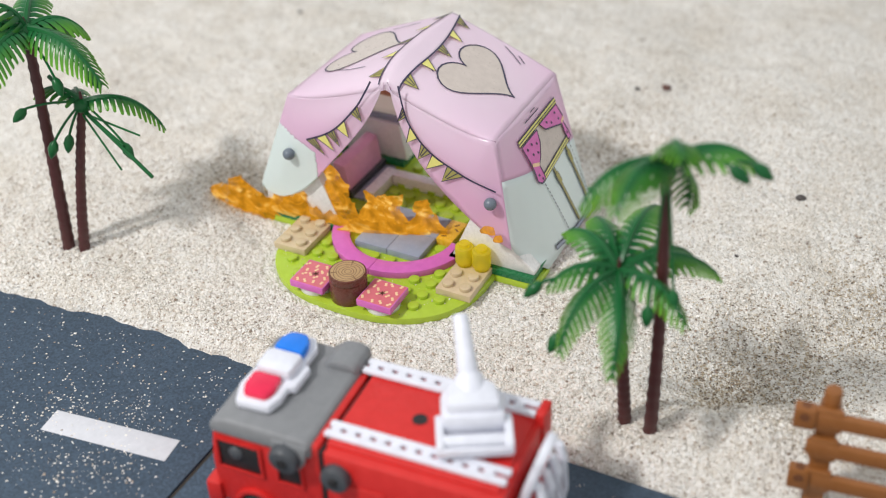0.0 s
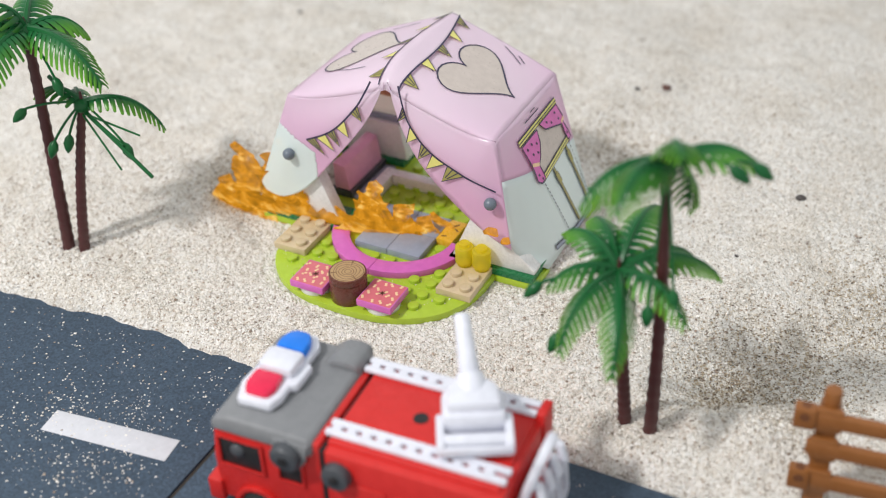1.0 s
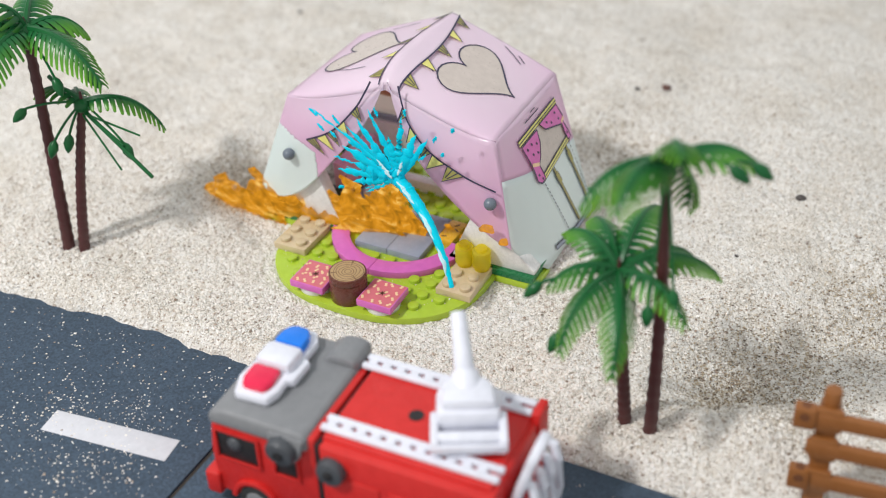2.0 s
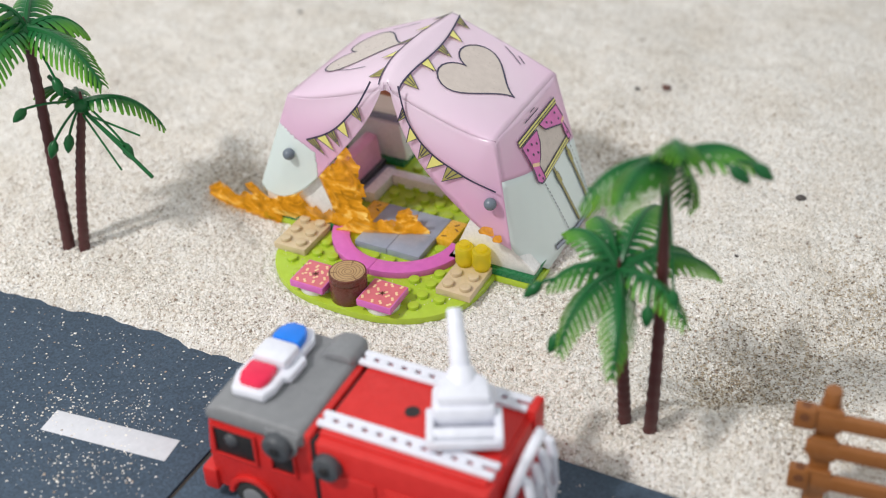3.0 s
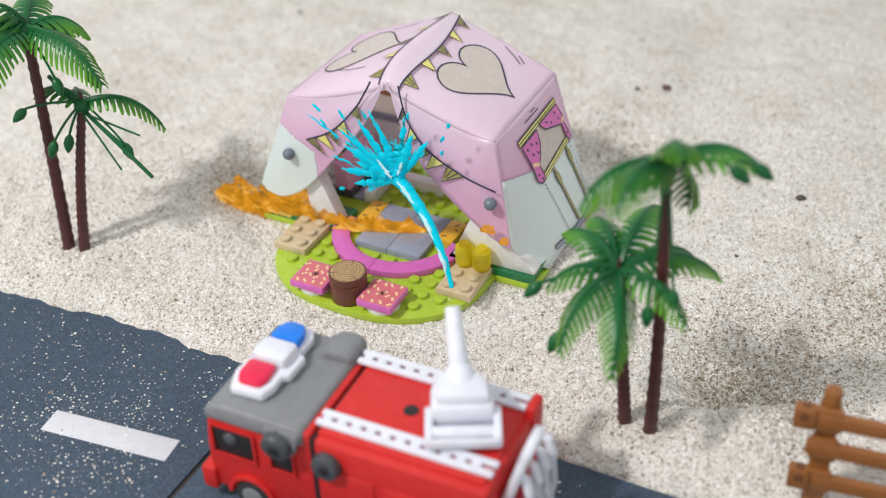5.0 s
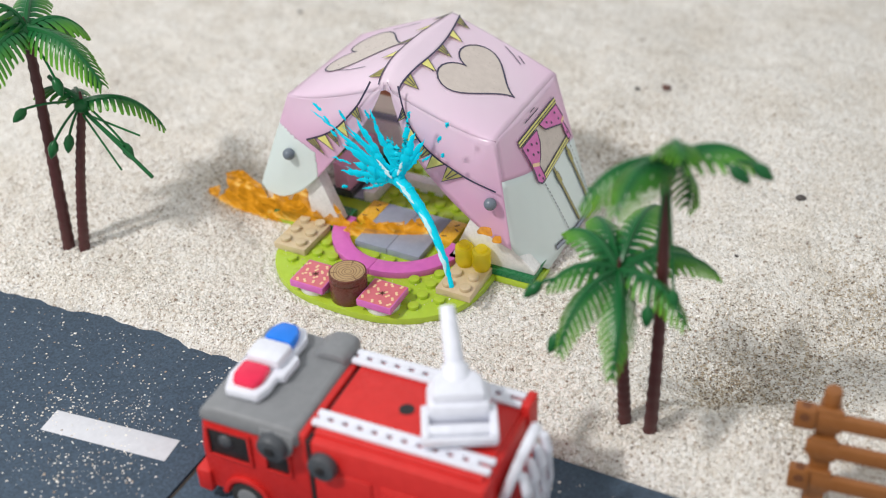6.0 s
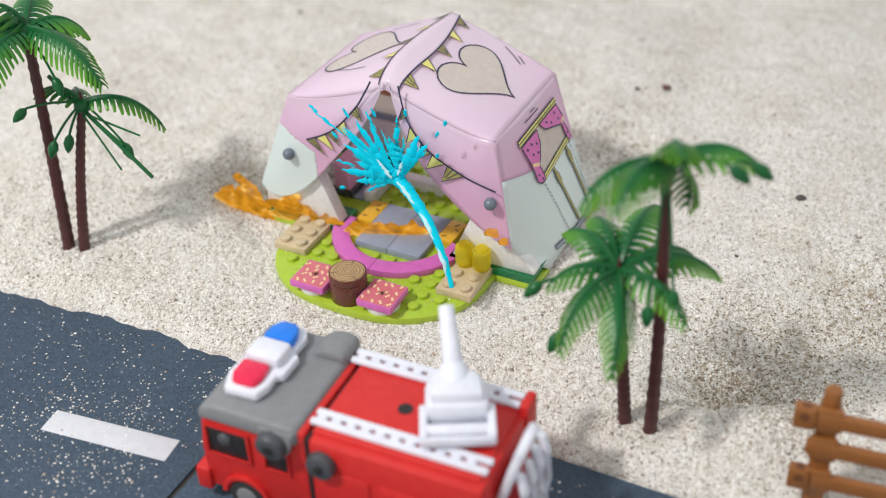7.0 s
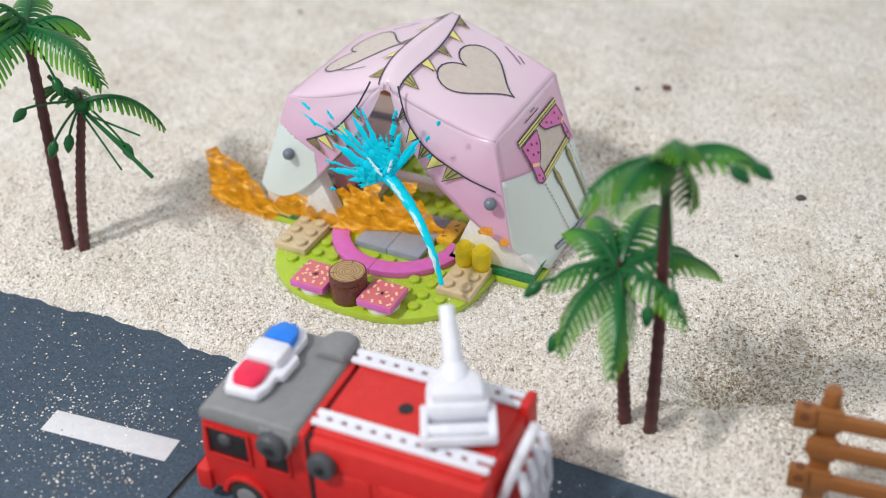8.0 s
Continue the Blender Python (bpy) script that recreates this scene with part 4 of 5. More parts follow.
def fire_engine():
    t = thing("fire_engine", "red toy fire engine with grey roof, white ladders and cannon", "fire engine", TRUCK_AT, TRUCK_TURN)
    # body
    bm = box((-9.6, -22.5, 7), (51, 23.5, 44), 1.2)
    box((-9.6, -19, 43), (49, 22.4, 45.3), 0.5, bm)
    body = part("body", bm, TRUCKRED, t)
    part("deck_hole", rod((14.2, 1.4, 45.0), (14.2, 1.4, 45.5), 2.6, 2.6, 24), BLACK, body, "dark round hole in the deck")
    part("deck_hole_rim", rod((14.2, 1.4, 44.5), (14.2, 1.4, 45.4), 3.2, 3.2, 24), TRUCKRED, body)
    for x0, x1 in ((-7, 12), (15, 32), (35, 48)):
        part("side_locker", box((x0, -23.1, 12), (x1, -22.3, 33), 0.5), TRUCKRED, body)
    for z in (18, 22, 26, 30):
        part("locker_slat", box((16.5, -23.5, z), (30.5, -23.0, z + 1.2), 0.2), TRUCKRED, body)
    part("side_knob", rod((-4.5, -22.4, 36), (-4.5, -26, 36), 5.2, 4.8, 28, bevel=0.6), DARKGREY, body, "dark grey round side knob")
    part("knob_boss", rod((-4.5, -25.8, 36), (-4.5, -27, 36), 1.6, 1.6, 16, bevel=0.3), BLACK, body)
    part("bed_gap", box((-11.15, -22, 8), (-9.7, 22, 43.5), 0), BLACK, t, "dark gap behind the cab")
    # cab
    bm = prism([(-52.5, 7), (-11.2, 7), (-11.2, 45.2), (-14, 45.2), (-48.5, 43.5), (-51.5, 38), (-53, 26)], 45, "y", -22, bevel=1.0)
    cab = part("cab", bm, TRUCKRED, t)
    for side in (-1, 1):
        for x0, x1, z0, z1 in ((-49.5, -33.8, 24.5, 36.4), (-27.0, -18.5, 25, 33)):
            y = side * 23.05 if side > 0 else -22.05
            win = part("side_window", box((x0, min(y, y - side * 0.6), z0), (x1, max(y, y - side * 0.6), z1), 0.1), BLACK, cab, "dark side window")
            for lo, hi in (((x0 - 1, y - 0.2, z0 - 1), (x1 + 1, y + 0.8 * side, z0)), ((x0 - 1, y - 0.2, z1), (x1 + 1, y + 0.8 * side, z1 + 1)), ((x0 - 1, y - 0.2, z0), (x0, y + 0.8 * side, z1)), ((x1, y - 0.2, z0), (x1 + 1, y + 0.8 * side, z1))):
                part("window_frame", box(tuple(map(min, lo, hi)), tuple(map(max, lo, hi)), 0.1), TRUCKRED, win)
        if side < 0:
            part("cab_seat", ball((-43, -21.8, 31.5), 3.0, (1, 0.5, 1)), DARKGREY, cab, "dark grey lump behind the window")
        part("mirror", rod((-21.8, side * 22.5, 40), (-21.8, side * 27.6, 39.4), 5.8, 5.2, 24, bevel=1.0), DARKGREY, cab, "dark grey round mirror housing")
        part("mirror_socket", rod((-21.8, side * 27.4, 39.4), (-21.8, side * 28.2, 39.4), 1.8, 1.8, 16), BLACK, cab)
    part("windscreen", box((-53.4, -18, 27), (-50.4, 18, 37), 0.4), BLACK, cab, "dark windscreen")
    arch = [(-37 + 9.6 * math.cos(math.pi * i / 16), 7 + 9.6 * math.sin(math.pi * i / 16)) for i in range(17)] + [(-37 - 7.6 * math.cos(math.pi * i / 16), 7 + 7.6 * math.sin(math.pi * i / 16)) for i in range(17)]
    for y in (-23.4, 22.6):
        part("wheel_arch", prism(arch, 1.6, "y", y, bevel=0.3), TRUCKRED, cab, "round red wheel arch")
    bm = prism([(-51.0, 41.5), (-13.4, 41.5), (-13.4, 46.6), (-15, 48.2), (-45, 48.2), (-49.4, 46.8), (-51.0, 44.6)], 46.5, "y", -23.4, bevel=1.0)
    # the long edges of the roof roll down towards the cab's sides
    for v in bm.verts:
        over = max(0.0, abs(v.co.y) - 17.0)
        v.co.z -= 0.035 * over * over
    roof = part("cab_roof", bm, TRUCKGREY, t, "matt grey cab roof")
    part("roof_hump", prism([(-28.5, 46), (-26.5, 47.4), (-23.5, 49.8), (-18.5, 50.6), (-14.6, 49.6), (-13.45, 46)], 13, "y", 12.0, bevel=1.2), TRUCKGREY, roof)
    for y in (-24.6, 23.2):
        part("roof_lug", prism([(-27, 45.5), (-27.5, 38), (-25, 34.5), (-18, 34.5), (-15.5, 38), (-14, 45.5)], 1.6, "y", y, bevel=0.5), TRUCKGREY, roof)
    # light bar
    bar = part("light_bar", prism([(-43.5, -17), (-31.5, -16.4), (-29.8, -11), (-30.2, -5.4), (-27.8, -4.6), (-27.6, 6), (-30.2, 7), (-30.2, 16), (-33, 20.5), (-41, 20.5), (-44.6, 16), (-45.2, 4), (-46.4, -9)], 3.6, "z", 47.6, bevel=0.9), TRUCKWHITE, t, "white light bar housing")
    part("bar_hump", box((-44.0, -3.2, 50.2), (-30.5, 7.6, 55.2), 2.0), TRUCKWHITE, bar)
    part("red_lens", prism([(-41.6, -14.6), (-33.6, -14.4), (-32.4, -11), (-33.0, -3.4), (-43.6, -3.4), (-43.4, -11)], 3.4, "z", 50.2, bevel=1.4), REDLENS, bar, "red lens")
    part("blue_lens", prism([(-43.2, 7.7), (-31.4, 7.7), (-32.0, 14), (-34.0, 18), (-40.5, 18), (-42.8, 14)], 4.6, "z", 50.2, bevel=1.8), BLUELENS, bar, "blue lens")
    # ladders along both edges of the deck: broad rails, small round-cornered gaps, forked ends
    for y, x0 in ((-13.4, 0.4), (18.4, -1.2)):
        lad = part("ladder", box((x0 - 12, y - 3.5, 45.4), (x0 + 50, y - 0.9, 47.2), 0.5), TRUCKWHITE, t, "white toy ladder")
        part("rail", box((x0 - 12, y + 0.9, 45.4), (x0 + 50, y + 3.5, 47.2), 0.5), TRUCKWHITE, lad)
        for i in range(11):
            x = x0 - 10.6 + i * 5.25
            part("rung", box((x, y - 1.3, 45.5), (x + 3.3, y + 1.3, 47.1), 0.4), TRUCKWHITE, lad)
    # water cannon, swivelled on its foot
    can = part("water_cannon", box((-11.8, -13.0, 3.0), (11.8, -1.2, 5.0), 0.8), TRUCKWHITE, t, "white water cannon")
    can.matrix_basis = pose(33 * MM, 1 * MM, 45 * MM, 0, 0, 25)
    part("foot", rod((0, 2, 0.3), (0, 2, 5), 8.5, 8.0, 28, bevel=0.5), TRUCKWHITE, can)
    part("roller", rod((-10, -9.0, 6.6), (10, -9.0, 6.6), 2.3, 2.3, 18, bevel=0.3), TRUCKWHITE, can)
    part("front_lip", box((-11.8, -13.4, 4.6), (11.8, -11.8, 7.2), 0.6), TRUCKWHITE, can)
    for x in (-12.1, 9.5):
        part("bracket", prism([(-13.3, 4), (-1, 4), (0.5, 9.5), (-4, 10.2), (-12.8, 8.2)], 2.6, "x", x, bevel=0.6), TRUCKWHITE, can)
    part("housing", box((-10.2, -5.5, 4.6), (10.2, 8.5, 13.5), 2.4), TRUCKWHITE, can)
    part("shoulder", prism([(-8.6, -3.5), (8.6, -3.5), (8.0, 6), (4.2, 9.5), (-4.2, 9.5), (-8.0, 6)], 5.0, "z", 12.0, bevel=1.6), TRUCKWHITE, can)
    base, tip = Vector((0, 3.5, 11)), Vector((-2.4, 23.6, 31.0))
    axis = (tip - base).normalized()
    part("collar", rod(base, base + axis * 9.5, 5.8, 4.4, 22, bevel=0.5), TRUCKWHITE, can)
    barrel = part("barrel", rod(base + axis * 8, tip, 3.5, 2.5, 20, bevel=0.4), TRUCKWHITE, can)
    part("muzzle", rod(tip - axis * 0.4, tip + axis * 0.08, 1.5, 1.5, 16), BLACK, barrel, "dark mouth of the nozzle")
    # rear hose rack: an upright slotted loop and four fingers hanging behind it
    lean = Matrix.Translation((54, 0, 38)) @ Matrix.Rotation(radians(16), 4, "Y") @ Matrix.Translation((-54, 0, -38))
    reel = part("hose_rack", box((53.2, -13.0, 30), (56.4, -8.6, 55), 1.2, None, lean), TRUCKWHITE, t, "white rear hose rack")
    part("loop_side", box((53.2, -3.4, 30), (56.4, 1.0, 55), 1.2, None, lean), TRUCKWHITE, reel)
    part("loop_top", rod(lean @ Vector((53.2, -6, 54)), lean @ Vector((56.4, -6, 54)), 7.0, 7.0, 28, bevel=0.8), TRUCKWHITE, reel)
    part("loop_slot", box((56.0, -7.6, 38), (56.6, -4.6, 54), 0.2, None, lean), TRUCKRED, reel, "red slot in the loop")
    part("rack_plate", box((53.4, -12, 16), (55.6, 14, 36), 0.8, None, lean), TRUCKWHITE, reel)
    for y in (-9.5, -3.0, 3.5, 10):
        part("hose_loop", tube([(56.0, y, 43), (58.8, y, 42), (60.2, y, 36), (60.8, y, 24), (60.2, y, 10)], [1.4, 1.7, 1.8, 1.7, 1.2], 10), TRUCKWHITE, reel)
    part("rear_corner", box((48.8, 15, 30), (52, 23.6, 47), 0.6), TRUCKRED, t)
    part("bumper", box((-57, -23.5, 5), (-51, 23.5, 15), 1.2), TRUCKRED, t)
    for x in (-37, 34):
        for side in (-1, 1):
            wheel = part("wheel", rod((x, side * 22.9, 7.0), (x, side * 14, 7.0), 7.0, 7.0, 32, bevel=1.0), RUBBER, t, "black toy wheel")
            part("rim", rod((x, side * 23.3, 7.0), (x, side * 21, 7.0), 4.2, 4.2, 24, bevel=0.5), TRUCKGREY, wheel)
    return t


ENGINE = fire_engine()


# ---- flames along the tent's front ----
def lens_strip(rows):
    """A closed lens-shaped sheet: each row holds its middle, half width along a direction, and depth."""
    bm = bmesh.new()
    rings = []
    for mid, half, depth in rows:
        back = Vector((0, 1, 0)) * depth
        rings.append([bm.verts.new(v) for v in (mid - half, mid - half * 0.5 - back * 0.8, mid - back, mid + half * 0.5 - back * 0.8, mid + half, mid + half * 0.5 + back * 0.8, mid + back, mid - half * 0.5 + back * 0.8)])
    for a, b in zip(rings, rings[1:]):
        for j in range(8):
            bm.faces.new((a[j], a[(j + 1) % 8], b[(j + 1) % 8], b[j]))
    bm.faces.new(rings[0])
    bm.faces.new(rings[-1])
    return bm


def flame_mesh(width, height, seed):
    """A tongue of fire: a full foot, a waist and one or two curling lobes at its tip."""
    n = 60
    rows = []
    for i in range(n + 1):
        k = i / n
        down = height * (1 - k)                      # distance below the tip
        tip = math.sqrt(min(1.0, down / 2.2))        # rounded end
        lobe = 0.22 * math.exp(-((down - 3.8) / 2.4) ** 2)
        body = 0.20 + 0.80 / (1 + math.exp(-(down - 9.5) / 2.6))
        half = width / 2 * tip * (body + lobe) * (1 + 0.40 * noise.noise(Vector((down * 0.22, seed * 3.1, 0))) + 0.22 * noise.noise(Vector((down * 0.7, seed, 4))))
        mid = 0.22 * width * math.exp(-down / 11) * math.sin(down * 0.30 + seed) + 0.12 * width * noise.noise(Vector((down * 0.16, seed * 1.7, 5)))
        tear = 0.5 * noise.noise(Vector((down * 0.35, seed, 8))) * half
        rows.append((Vector((mid, 0, height * k)), Vector((max(0.12, half), 0, tear)), 1.5 * (1 - 0.7 * k) + 0.2))
    return lens_strip(rows)


def band_mesh(length, height, seed):
    """The low burning fringe: a long strip with a torn upper edge and licking points."""
    n = int(length * 2.2)
    rows = []
    for i in range(n + 1):
        k = i / n
        x = length * (k - 0.5)
        fade = min(1, 5 * k + 0.1, 5 * (1 - k) + 0.1)
        top = fade * height * (0.66 + 0.95 * noise.noise(Vector((x * 0.075, seed, 0))) + 0.40 * noise.noise(Vector((x * 0.2, seed, 7))) + 0.10 * noise.noise(Vector((x * 0.6, seed, 2))))
        low = -fade * height * (0.10 + 0.16 * noise.noise(Vector((x * 0.25, seed, 3))))
        top = max(top, low + 0.6)
        rows.append((Vector((x, 0, (top + low) / 2)), Vector((0.5 * noise.noise(Vector((x * 0.12, seed, 6))) * top * 0.5, 0, (top - low) / 2)), 0.3 + 1.6 * fade))
    return lens_strip(rows)


FLAME_FEET = ((-95, 21, 13), (-86, 21.6, 22), (-72, 19.0, 24), (-60, 19.6, 22), (-49, 20.6, 20), (-38, 22.0, 20), (-28, 21.8, 20), (-18.5, 22.4, 20), (-9.5, 24.6, 20), (-1, 27.2, 20), (7, 30.8, 20), (19, 37.6, 20))


def fire():
    t = thing("fire", "orange ragged flames burning along the front of the tent", "fire", (0, 0, 0))
    made = {}
    # tongues side by side along the front of the tent; each rises out of the ground as far as it burns
    for k, (x, y, w) in enumerate(FLAME_FEET):
        made[k] = (part("flame", flame_mesh(w, 62, 21 + k * 1.37), FLAME, t), (x, y, 3.2, 8 * math.sin(k * 2.1)))
    # the low fringe that joins them, and two scraps torn off at its end
    for key, l, h, seed, at in (("left", 40, 11, 3, (-77, 19.8, 3.4, -3)), ("middle", 44, 10, 8, (-44, 19.0, 5.0, 5)), ("right", 42, 10, 14, (-9, 22.6, 6.8, 20)), ("spark", 7, 5, 31, (48.5, 12, 29, -5)), ("scrap", 4, 4, 33, (55, 12, 25, 10))):
        made[key] = (part("flame", band_mesh(l, h, seed), FLAME, t), at)
    return t, made


FIRE, FLAMES = fire()


# ---- water from the cannon ----
def streak_mesh(p, q, r, seed):
    """A ragged streak of water from p to q, thick at its root and torn at its end."""
    p, q = Vector(p), Vector(q)
    n = 18
    d = q - p
    side = d.cross(Vector((0, 1, 0))).normalized()
    pts = [p + d * (i / n) + side * 0.9 * noise.noise(Vector((i * 0.45, seed, 0))) for i in range(n + 1)]
    # a lance: swelling from a thin root, widest past its middle, torn into a point
    rad = []
    for i in range(n + 1):
        k = i / n
        swell = (0.25 + 0.95 * math.sin(math.pi * min(1.0, 0.10 + 0.62 * k))) * (1 - k ** 5)
        rad.append(max(0.08, r * swell * (1 + 0.75 * noise.noise(Vector((i * 0.55, seed, 4))) + 0.45 * noise.noise(Vector((i * 1.3, seed, 9))))))
    bm = tube(pts, rad, 8)
    for v in bm.verts:
        v.co.y = p.y + (v.co.y - p.y) * 0.45
    return bm


HUB = (10.6, 8.0, 47.0)


def water():
    t = thing("water_jet", "bright cyan jet of water bursting into a splash before the tent", "water", (0, 0, 0))
    path = [(45.1, -14, 17.4), (40.8, -10, 24.6), (35.3, -6, 31.5), (29.6, -2, 36.5), (23.3, 2, 40.3), (17.0, 5, 44.5), HUB]
    pts, rad = [], []
    for i in range(57):
        s = i / 56 * (len(path) - 1)
        k = min(int(s), len(path) - 2)
        f = s - k
        p = [Vector(path[max(0, min(len(path) - 1, k + d))]) for d in (-1, 0, 1, 2)]
        v = 0.5 * ((2 * p[1]) + (p[2] - p[0]) * f + (2 * p[0] - 5 * p[1] + 4 * p[2] - p[3]) * f * f + (3 * p[1] - p[0] - 3 * p[2] + p[3]) * f ** 3)
        pts.append(v)
        rad.append(0.8 + 2.0 * (i / 56) ** 0.8 + 0.45 * noise.noise(Vector((i * 0.3, 0, 0))) + 0.5 * noise.noise(Vector((i * 0.8, 3, 0))))
    jet = part("jet", tube(pts, rad, 12), WATER, t, "solid cyan stream")
    # pale tubes on the near side: foamy streaks with highlight put into the colour
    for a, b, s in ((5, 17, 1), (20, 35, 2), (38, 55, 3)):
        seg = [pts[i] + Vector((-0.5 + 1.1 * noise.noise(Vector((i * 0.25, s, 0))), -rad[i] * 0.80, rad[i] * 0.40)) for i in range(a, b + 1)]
        part("foamy_highlight", tube(seg, [max(0.08, 0.95 * math.sin(math.pi * k / (b - a)) + 0.3 * noise.noise(Vector((k * 0.5, s, 3)))) for k in range(b - a + 1)], 6), FOAM_HIGHLIGHT, jet, "pale foamy streak with its highlight put into the colour")
    part("splash_heart", streak_mesh((14, 7.5, 45), (6.5, 8.0, 51), 3.6, 2), WATER, t)
    streaks, drops = [], []
    spread = random.Random(5)
    for px, pz, r in STREAKS:
        tip = Vector(HUB).lerp(Vector((px, 8.0, pz)), 0.92)
        root = Vector(HUB).lerp(tip, spread.choice((0.0, 0.0, 0.12, 0.3)))
        streaks.append(part("streak", streak_mesh(root, tip, r * 0.98, px), WATER, t))
        beside = Vector(HUB).lerp(tip + Vector((spread.uniform(-5, 5), 0, spread.uniform(-5, 5))), spread.uniform(0.6, 1.0))
        streaks.append(part("streak", streak_mesh(Vector(HUB).lerp(beside, spread.uniform(0.0, 0.3)), beside, r * 0.34, px + 0.5), WATER, t))
        for _ in range(1):
            k = spread.uniform(0.3, 0.8)
            a = Vector(HUB).lerp(Vector((px + spread.uniform(-5, 5), 8.0, pz + spread.uniform(-5, 5))), k)
            b = a + (a - Vector(HUB)) * spread.uniform(0.15, 0.6)
            drops.append(part("streak", streak_mesh(a, b, spread.uniform(0.25, 0.6), px * 2 + k), WATER, t))
    # three more pale streaks before the splash, foamy and coloured as highlight
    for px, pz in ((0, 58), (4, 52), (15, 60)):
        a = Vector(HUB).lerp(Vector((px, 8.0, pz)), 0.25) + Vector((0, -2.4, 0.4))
        part("foamy_highlight", streak_mesh(a, a + (Vector((px, 8.0, pz)) - Vector(HUB)) * 0.55, 0.6, px), FOAM_HIGHLIGHT, t, "pale foamy streak with its highlight put into the colour")
    for px, pz, dx, dz in DROPS:
        drops.append(part("drop", streak_mesh((px, 8.0, pz), (px + dx, 8.0, pz + dz), 0.7, px * 3), WATER, t))
    return t, jet, streaks, drops


STREAKS = ((-19, 66, 1.2), (-15.8, 68.4, 1.2), (-8.7, 73.9, 1.3), (-0.8, 74.4, 1.4), (6.6, 68.3, 1.7), (14.2, 80.4, 1.3), (19.6, 72.7, 2.0), (26.0, 71.0, 1.2), (-16.6, 59.4, 1.6),
           (-11.9, 51.3, 2.0), (-20.0, 45.0, 1.5), (-12.4, 39.5, 1.8), (-3.0, 62.1, 1.8), (-6.8, 47.6, 2.4), (10.3, 65.3, 1.7))
DROPS = ((-30, 72, 4, -3), (-24, 68, 3, -3), (-16, 73, 3, -4), (-2, 77, 2, -4), (16, 80, 0, -3), (28, 70, 1.5, 3), (33, 76, 1.2, 2.5), (-18, 34, 3, 1), (-20, 62, 3, -2.5), (30, 62, 1, 2))
WATERJET, JET, WSTREAKS, WDROPS = water()


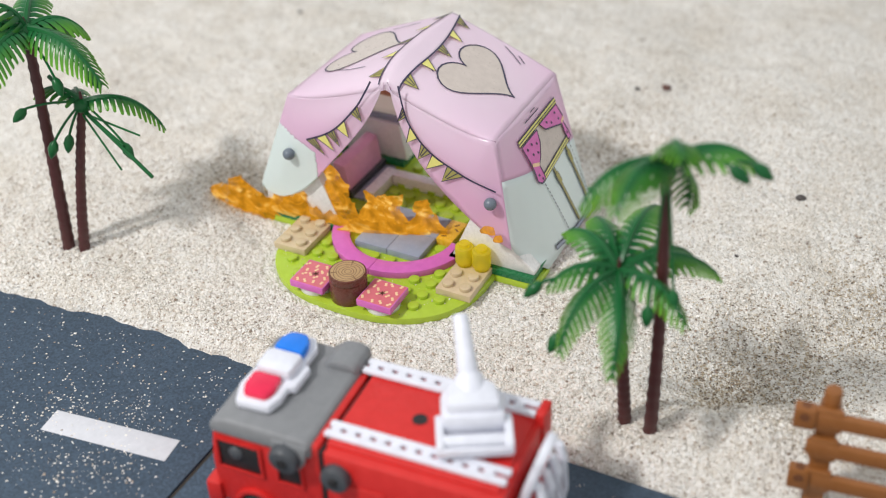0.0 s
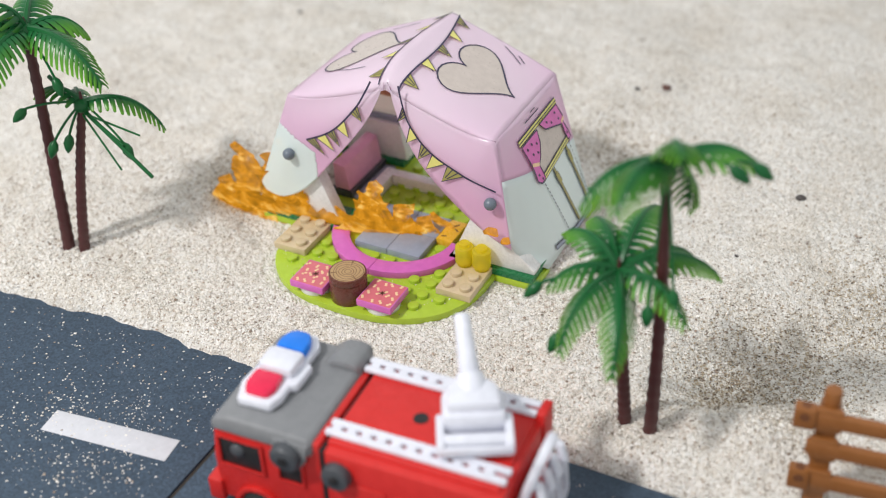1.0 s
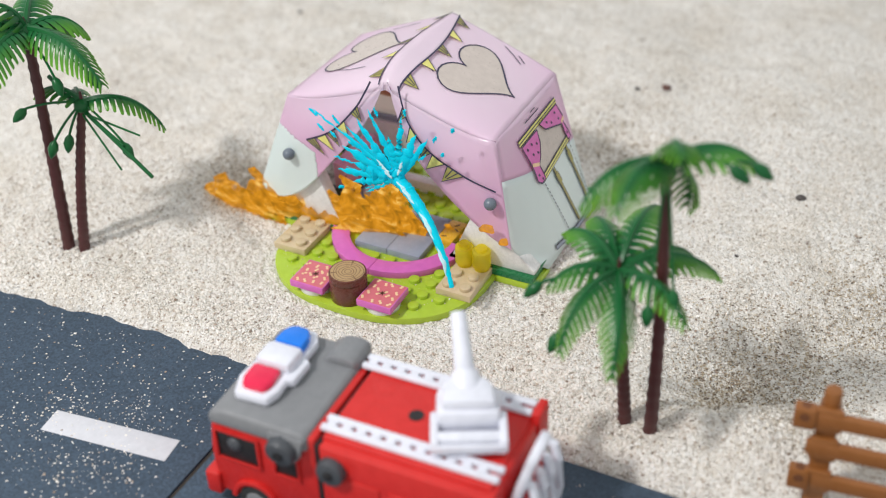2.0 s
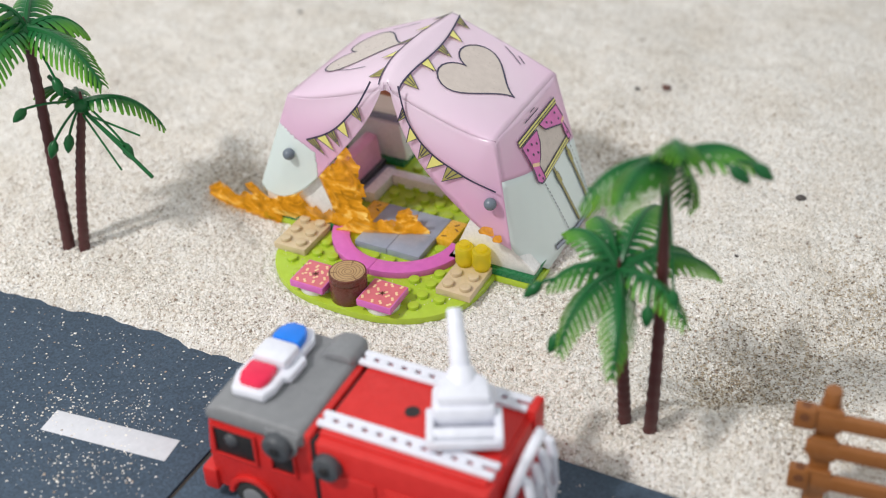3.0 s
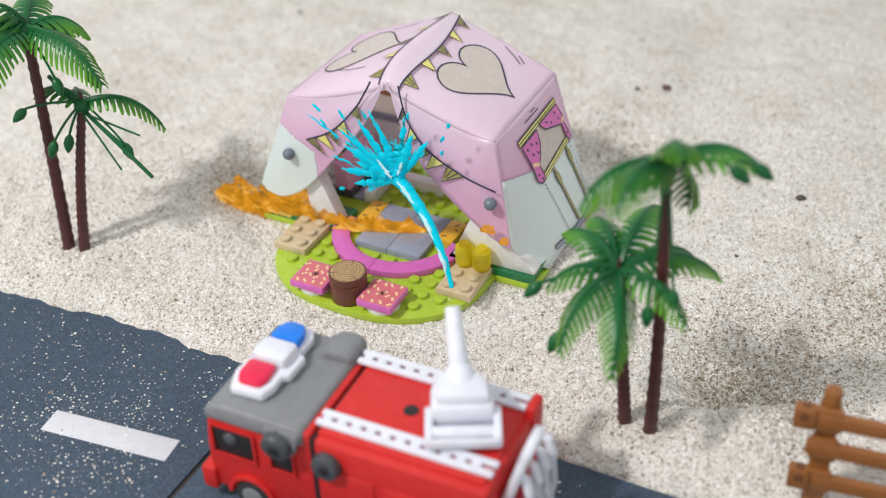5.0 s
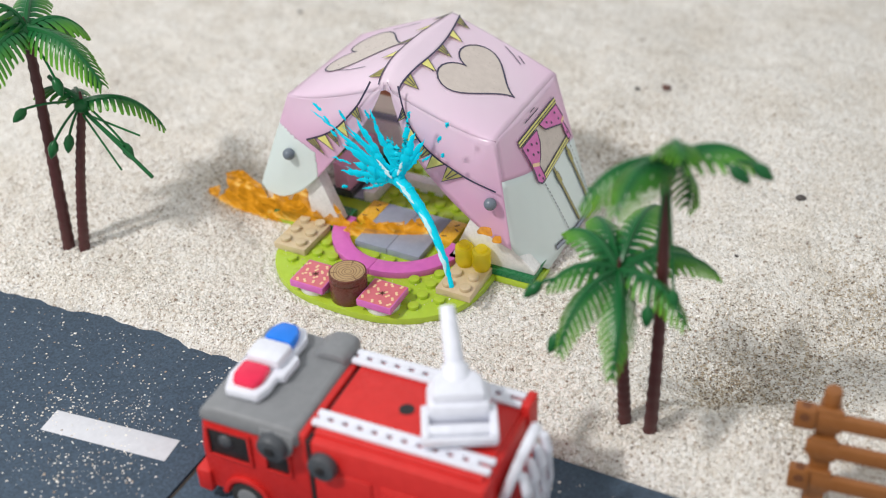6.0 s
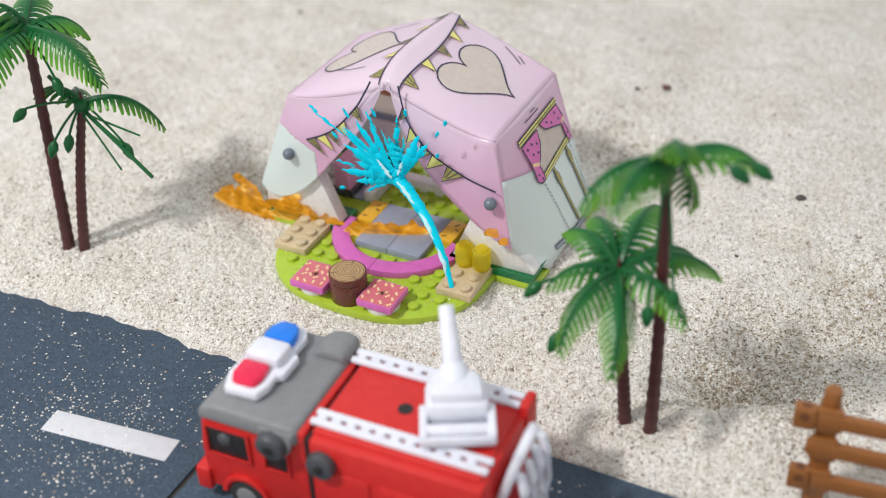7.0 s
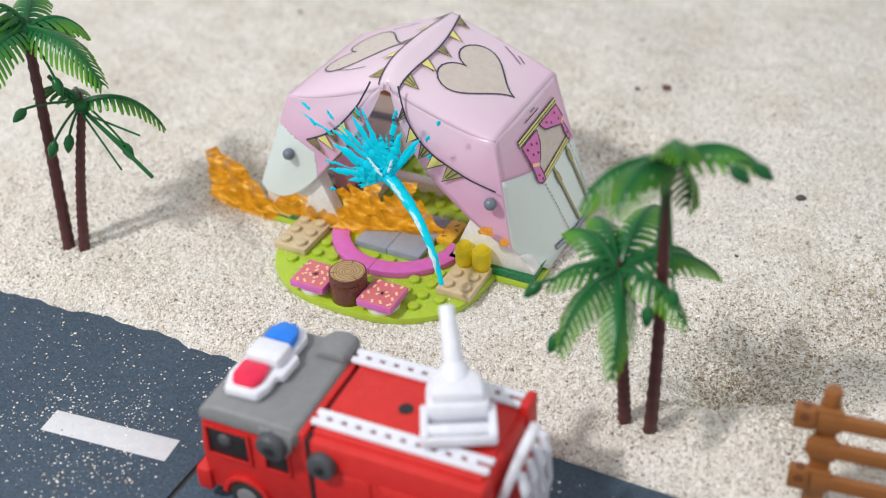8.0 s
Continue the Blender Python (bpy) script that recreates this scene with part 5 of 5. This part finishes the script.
def motions():
    """All that moves: the engine rolls on, the flames flicker, the water plays."""
    rows = ((0.0, 0.0, 0.0, 0.0), (0.5, 0.3, 0.3, 0.4), (1.0, 0.05, 0.7, -0.6), (1.5, -0.9, 1.1, -1.65), (2.2, -2.5, 1.9, -2.0), (3.0, -4.0, 2.7, -2.15), (3.5, -3.5, 3.0, -2.75), (4.0, -4.4, 2.9, -2.1),
            (4.5, -3.95, 3.2, -2.5), (5.2, -5.1, 2.9, -1.6), (6.0, -6.15, 2.55, -0.7), (6.5, -5.95, 2.65, -1.1), (7.0, -6.7, 2.7, -1.2), (7.5, -8.1, 1.8, 0.7), (8.0, -6.5, 2.7, -0.9))
    walk(ENGINE, [(t, pose((TRUCK_AT[0] + x) * MM, (TRUCK_AT[1] + y) * MM, TRUCK_AT[2] * MM, 0, 0, TRUCK_TURN + a)) for t, x, y, a in rows])
    # how far each tongue stands out of the ground in mm, in the order of the times
    times = (0.0, 0.5, 1.0, 1.5, 2.2, 3.0, 3.5, 4.0, 4.5, 5.2, 6.0, 6.5, 7.0, 7.5, 8.0)
    burn = (
        (8, 9, 9, 8, 8, 8, 6, 6, 5, 6, 6, 8, -3, 9, 17),
        (14, 26, 14, 12, 15, 9, 9, 12, 14, 9, 17, 15, 8, 25, 28),
        (14, 22, 34, 14, 25, 14, 11, 28, 31, 12, 19, 15, 17, 25, 19),
        (17, 12, 42, 19, 22, 17, 11, 29, 29, 22, 17, 11, 17, 19, 15),
        (20, 9, 12, 15, 12, 20, 14, 15, 9, 34, 22, 8, 11, 22, 15),
        (29, 14, 9, 14, 15, 34, 19, 26, 6, 19, 26, 5, 4, 22, 19),
        (34, 23, 11, 19, 19, 46, 19, 9, 8, 9, 14, 5, 5, 28, 22),
        (23, 29, 22, 31, 28, 25, 23, 6, 9, 9, 9, 6, 6, 34, 25),
        (22, 28, 28, 40, 25, 9, 34, 17, 14, 9, 8, 6, 6, 28, 28),
        (22, 22, 19, 43, 19, 14, 40, 11, 12, 8, 8, 7, 7, 28, 31),
        (20, 17, 12, 28, 12, 14, 37, 6, 6, 6, 11, 7, 7, 34, 19),
        (-3, -3, 9, 8, 3, -3, 12, -3, -3, -3, 3, -3, 3, 40, -3),
    )
    for j, up_all in enumerate(burn):
        ob, (x, y, z, turn) = FLAMES[j]
        walk(ob, [(t, pose((x + 1.2 * math.sin(5.1 * t + j)) * MM, y * MM, (z + up - 62) * MM, 0, 5 * math.sin(7.3 * t + 2 * j), turn)) for t, up in zip(times, up_all)])
    for j, key in enumerate(("left", "middle", "right", "spark", "scrap")):
        ob, (x, y, z, turn) = FLAMES[key]
        walk(ob, [(t, pose((x + 2.0 * math.sin(4.3 * t + j)) * MM, y * MM, (z + 0.9 * math.sin(6.1 * t + 2 * j) - (2.3 if 5.9 < t < 7.2 and j < 3 else 0)) * MM, 0, 2 * math.sin(5.7 * t + j), turn)) for t in times])
    # the water starts after one second and breaks off for a moment at three
    away, here, aside = pose(0, 0, -0.16), pose(0, 0, 0), pose(-0.0045, 0, 0)
    walk(WATERJET, [(0.0, away), (1.0, away), (1.1, here), (2.9, here), (2.9667, away), (3.0333, away), (3.1, here), (7.8, here), (7.9, aside), (8.0, aside)])
    for j, ob in enumerate(WSTREAKS + WDROPS):
        r = random.Random(j)
        swing = 2.5 if j < len(WSTREAKS) else 4.0
        hub = Vector(HUB) * MM
        rr = []
        for i in range(17):
            a = r.uniform(-swing, swing)
            k = r.uniform(-1.5, 1.5)
            m = Matrix.Translation(hub + Vector((k, 0, k * 0.6)) * MM) @ pose(0, 0, 0, 0, a, 0) @ Matrix.Translation(-hub)
            rr.append((i * 0.5, m))
        walk(ob, rr)


motions()
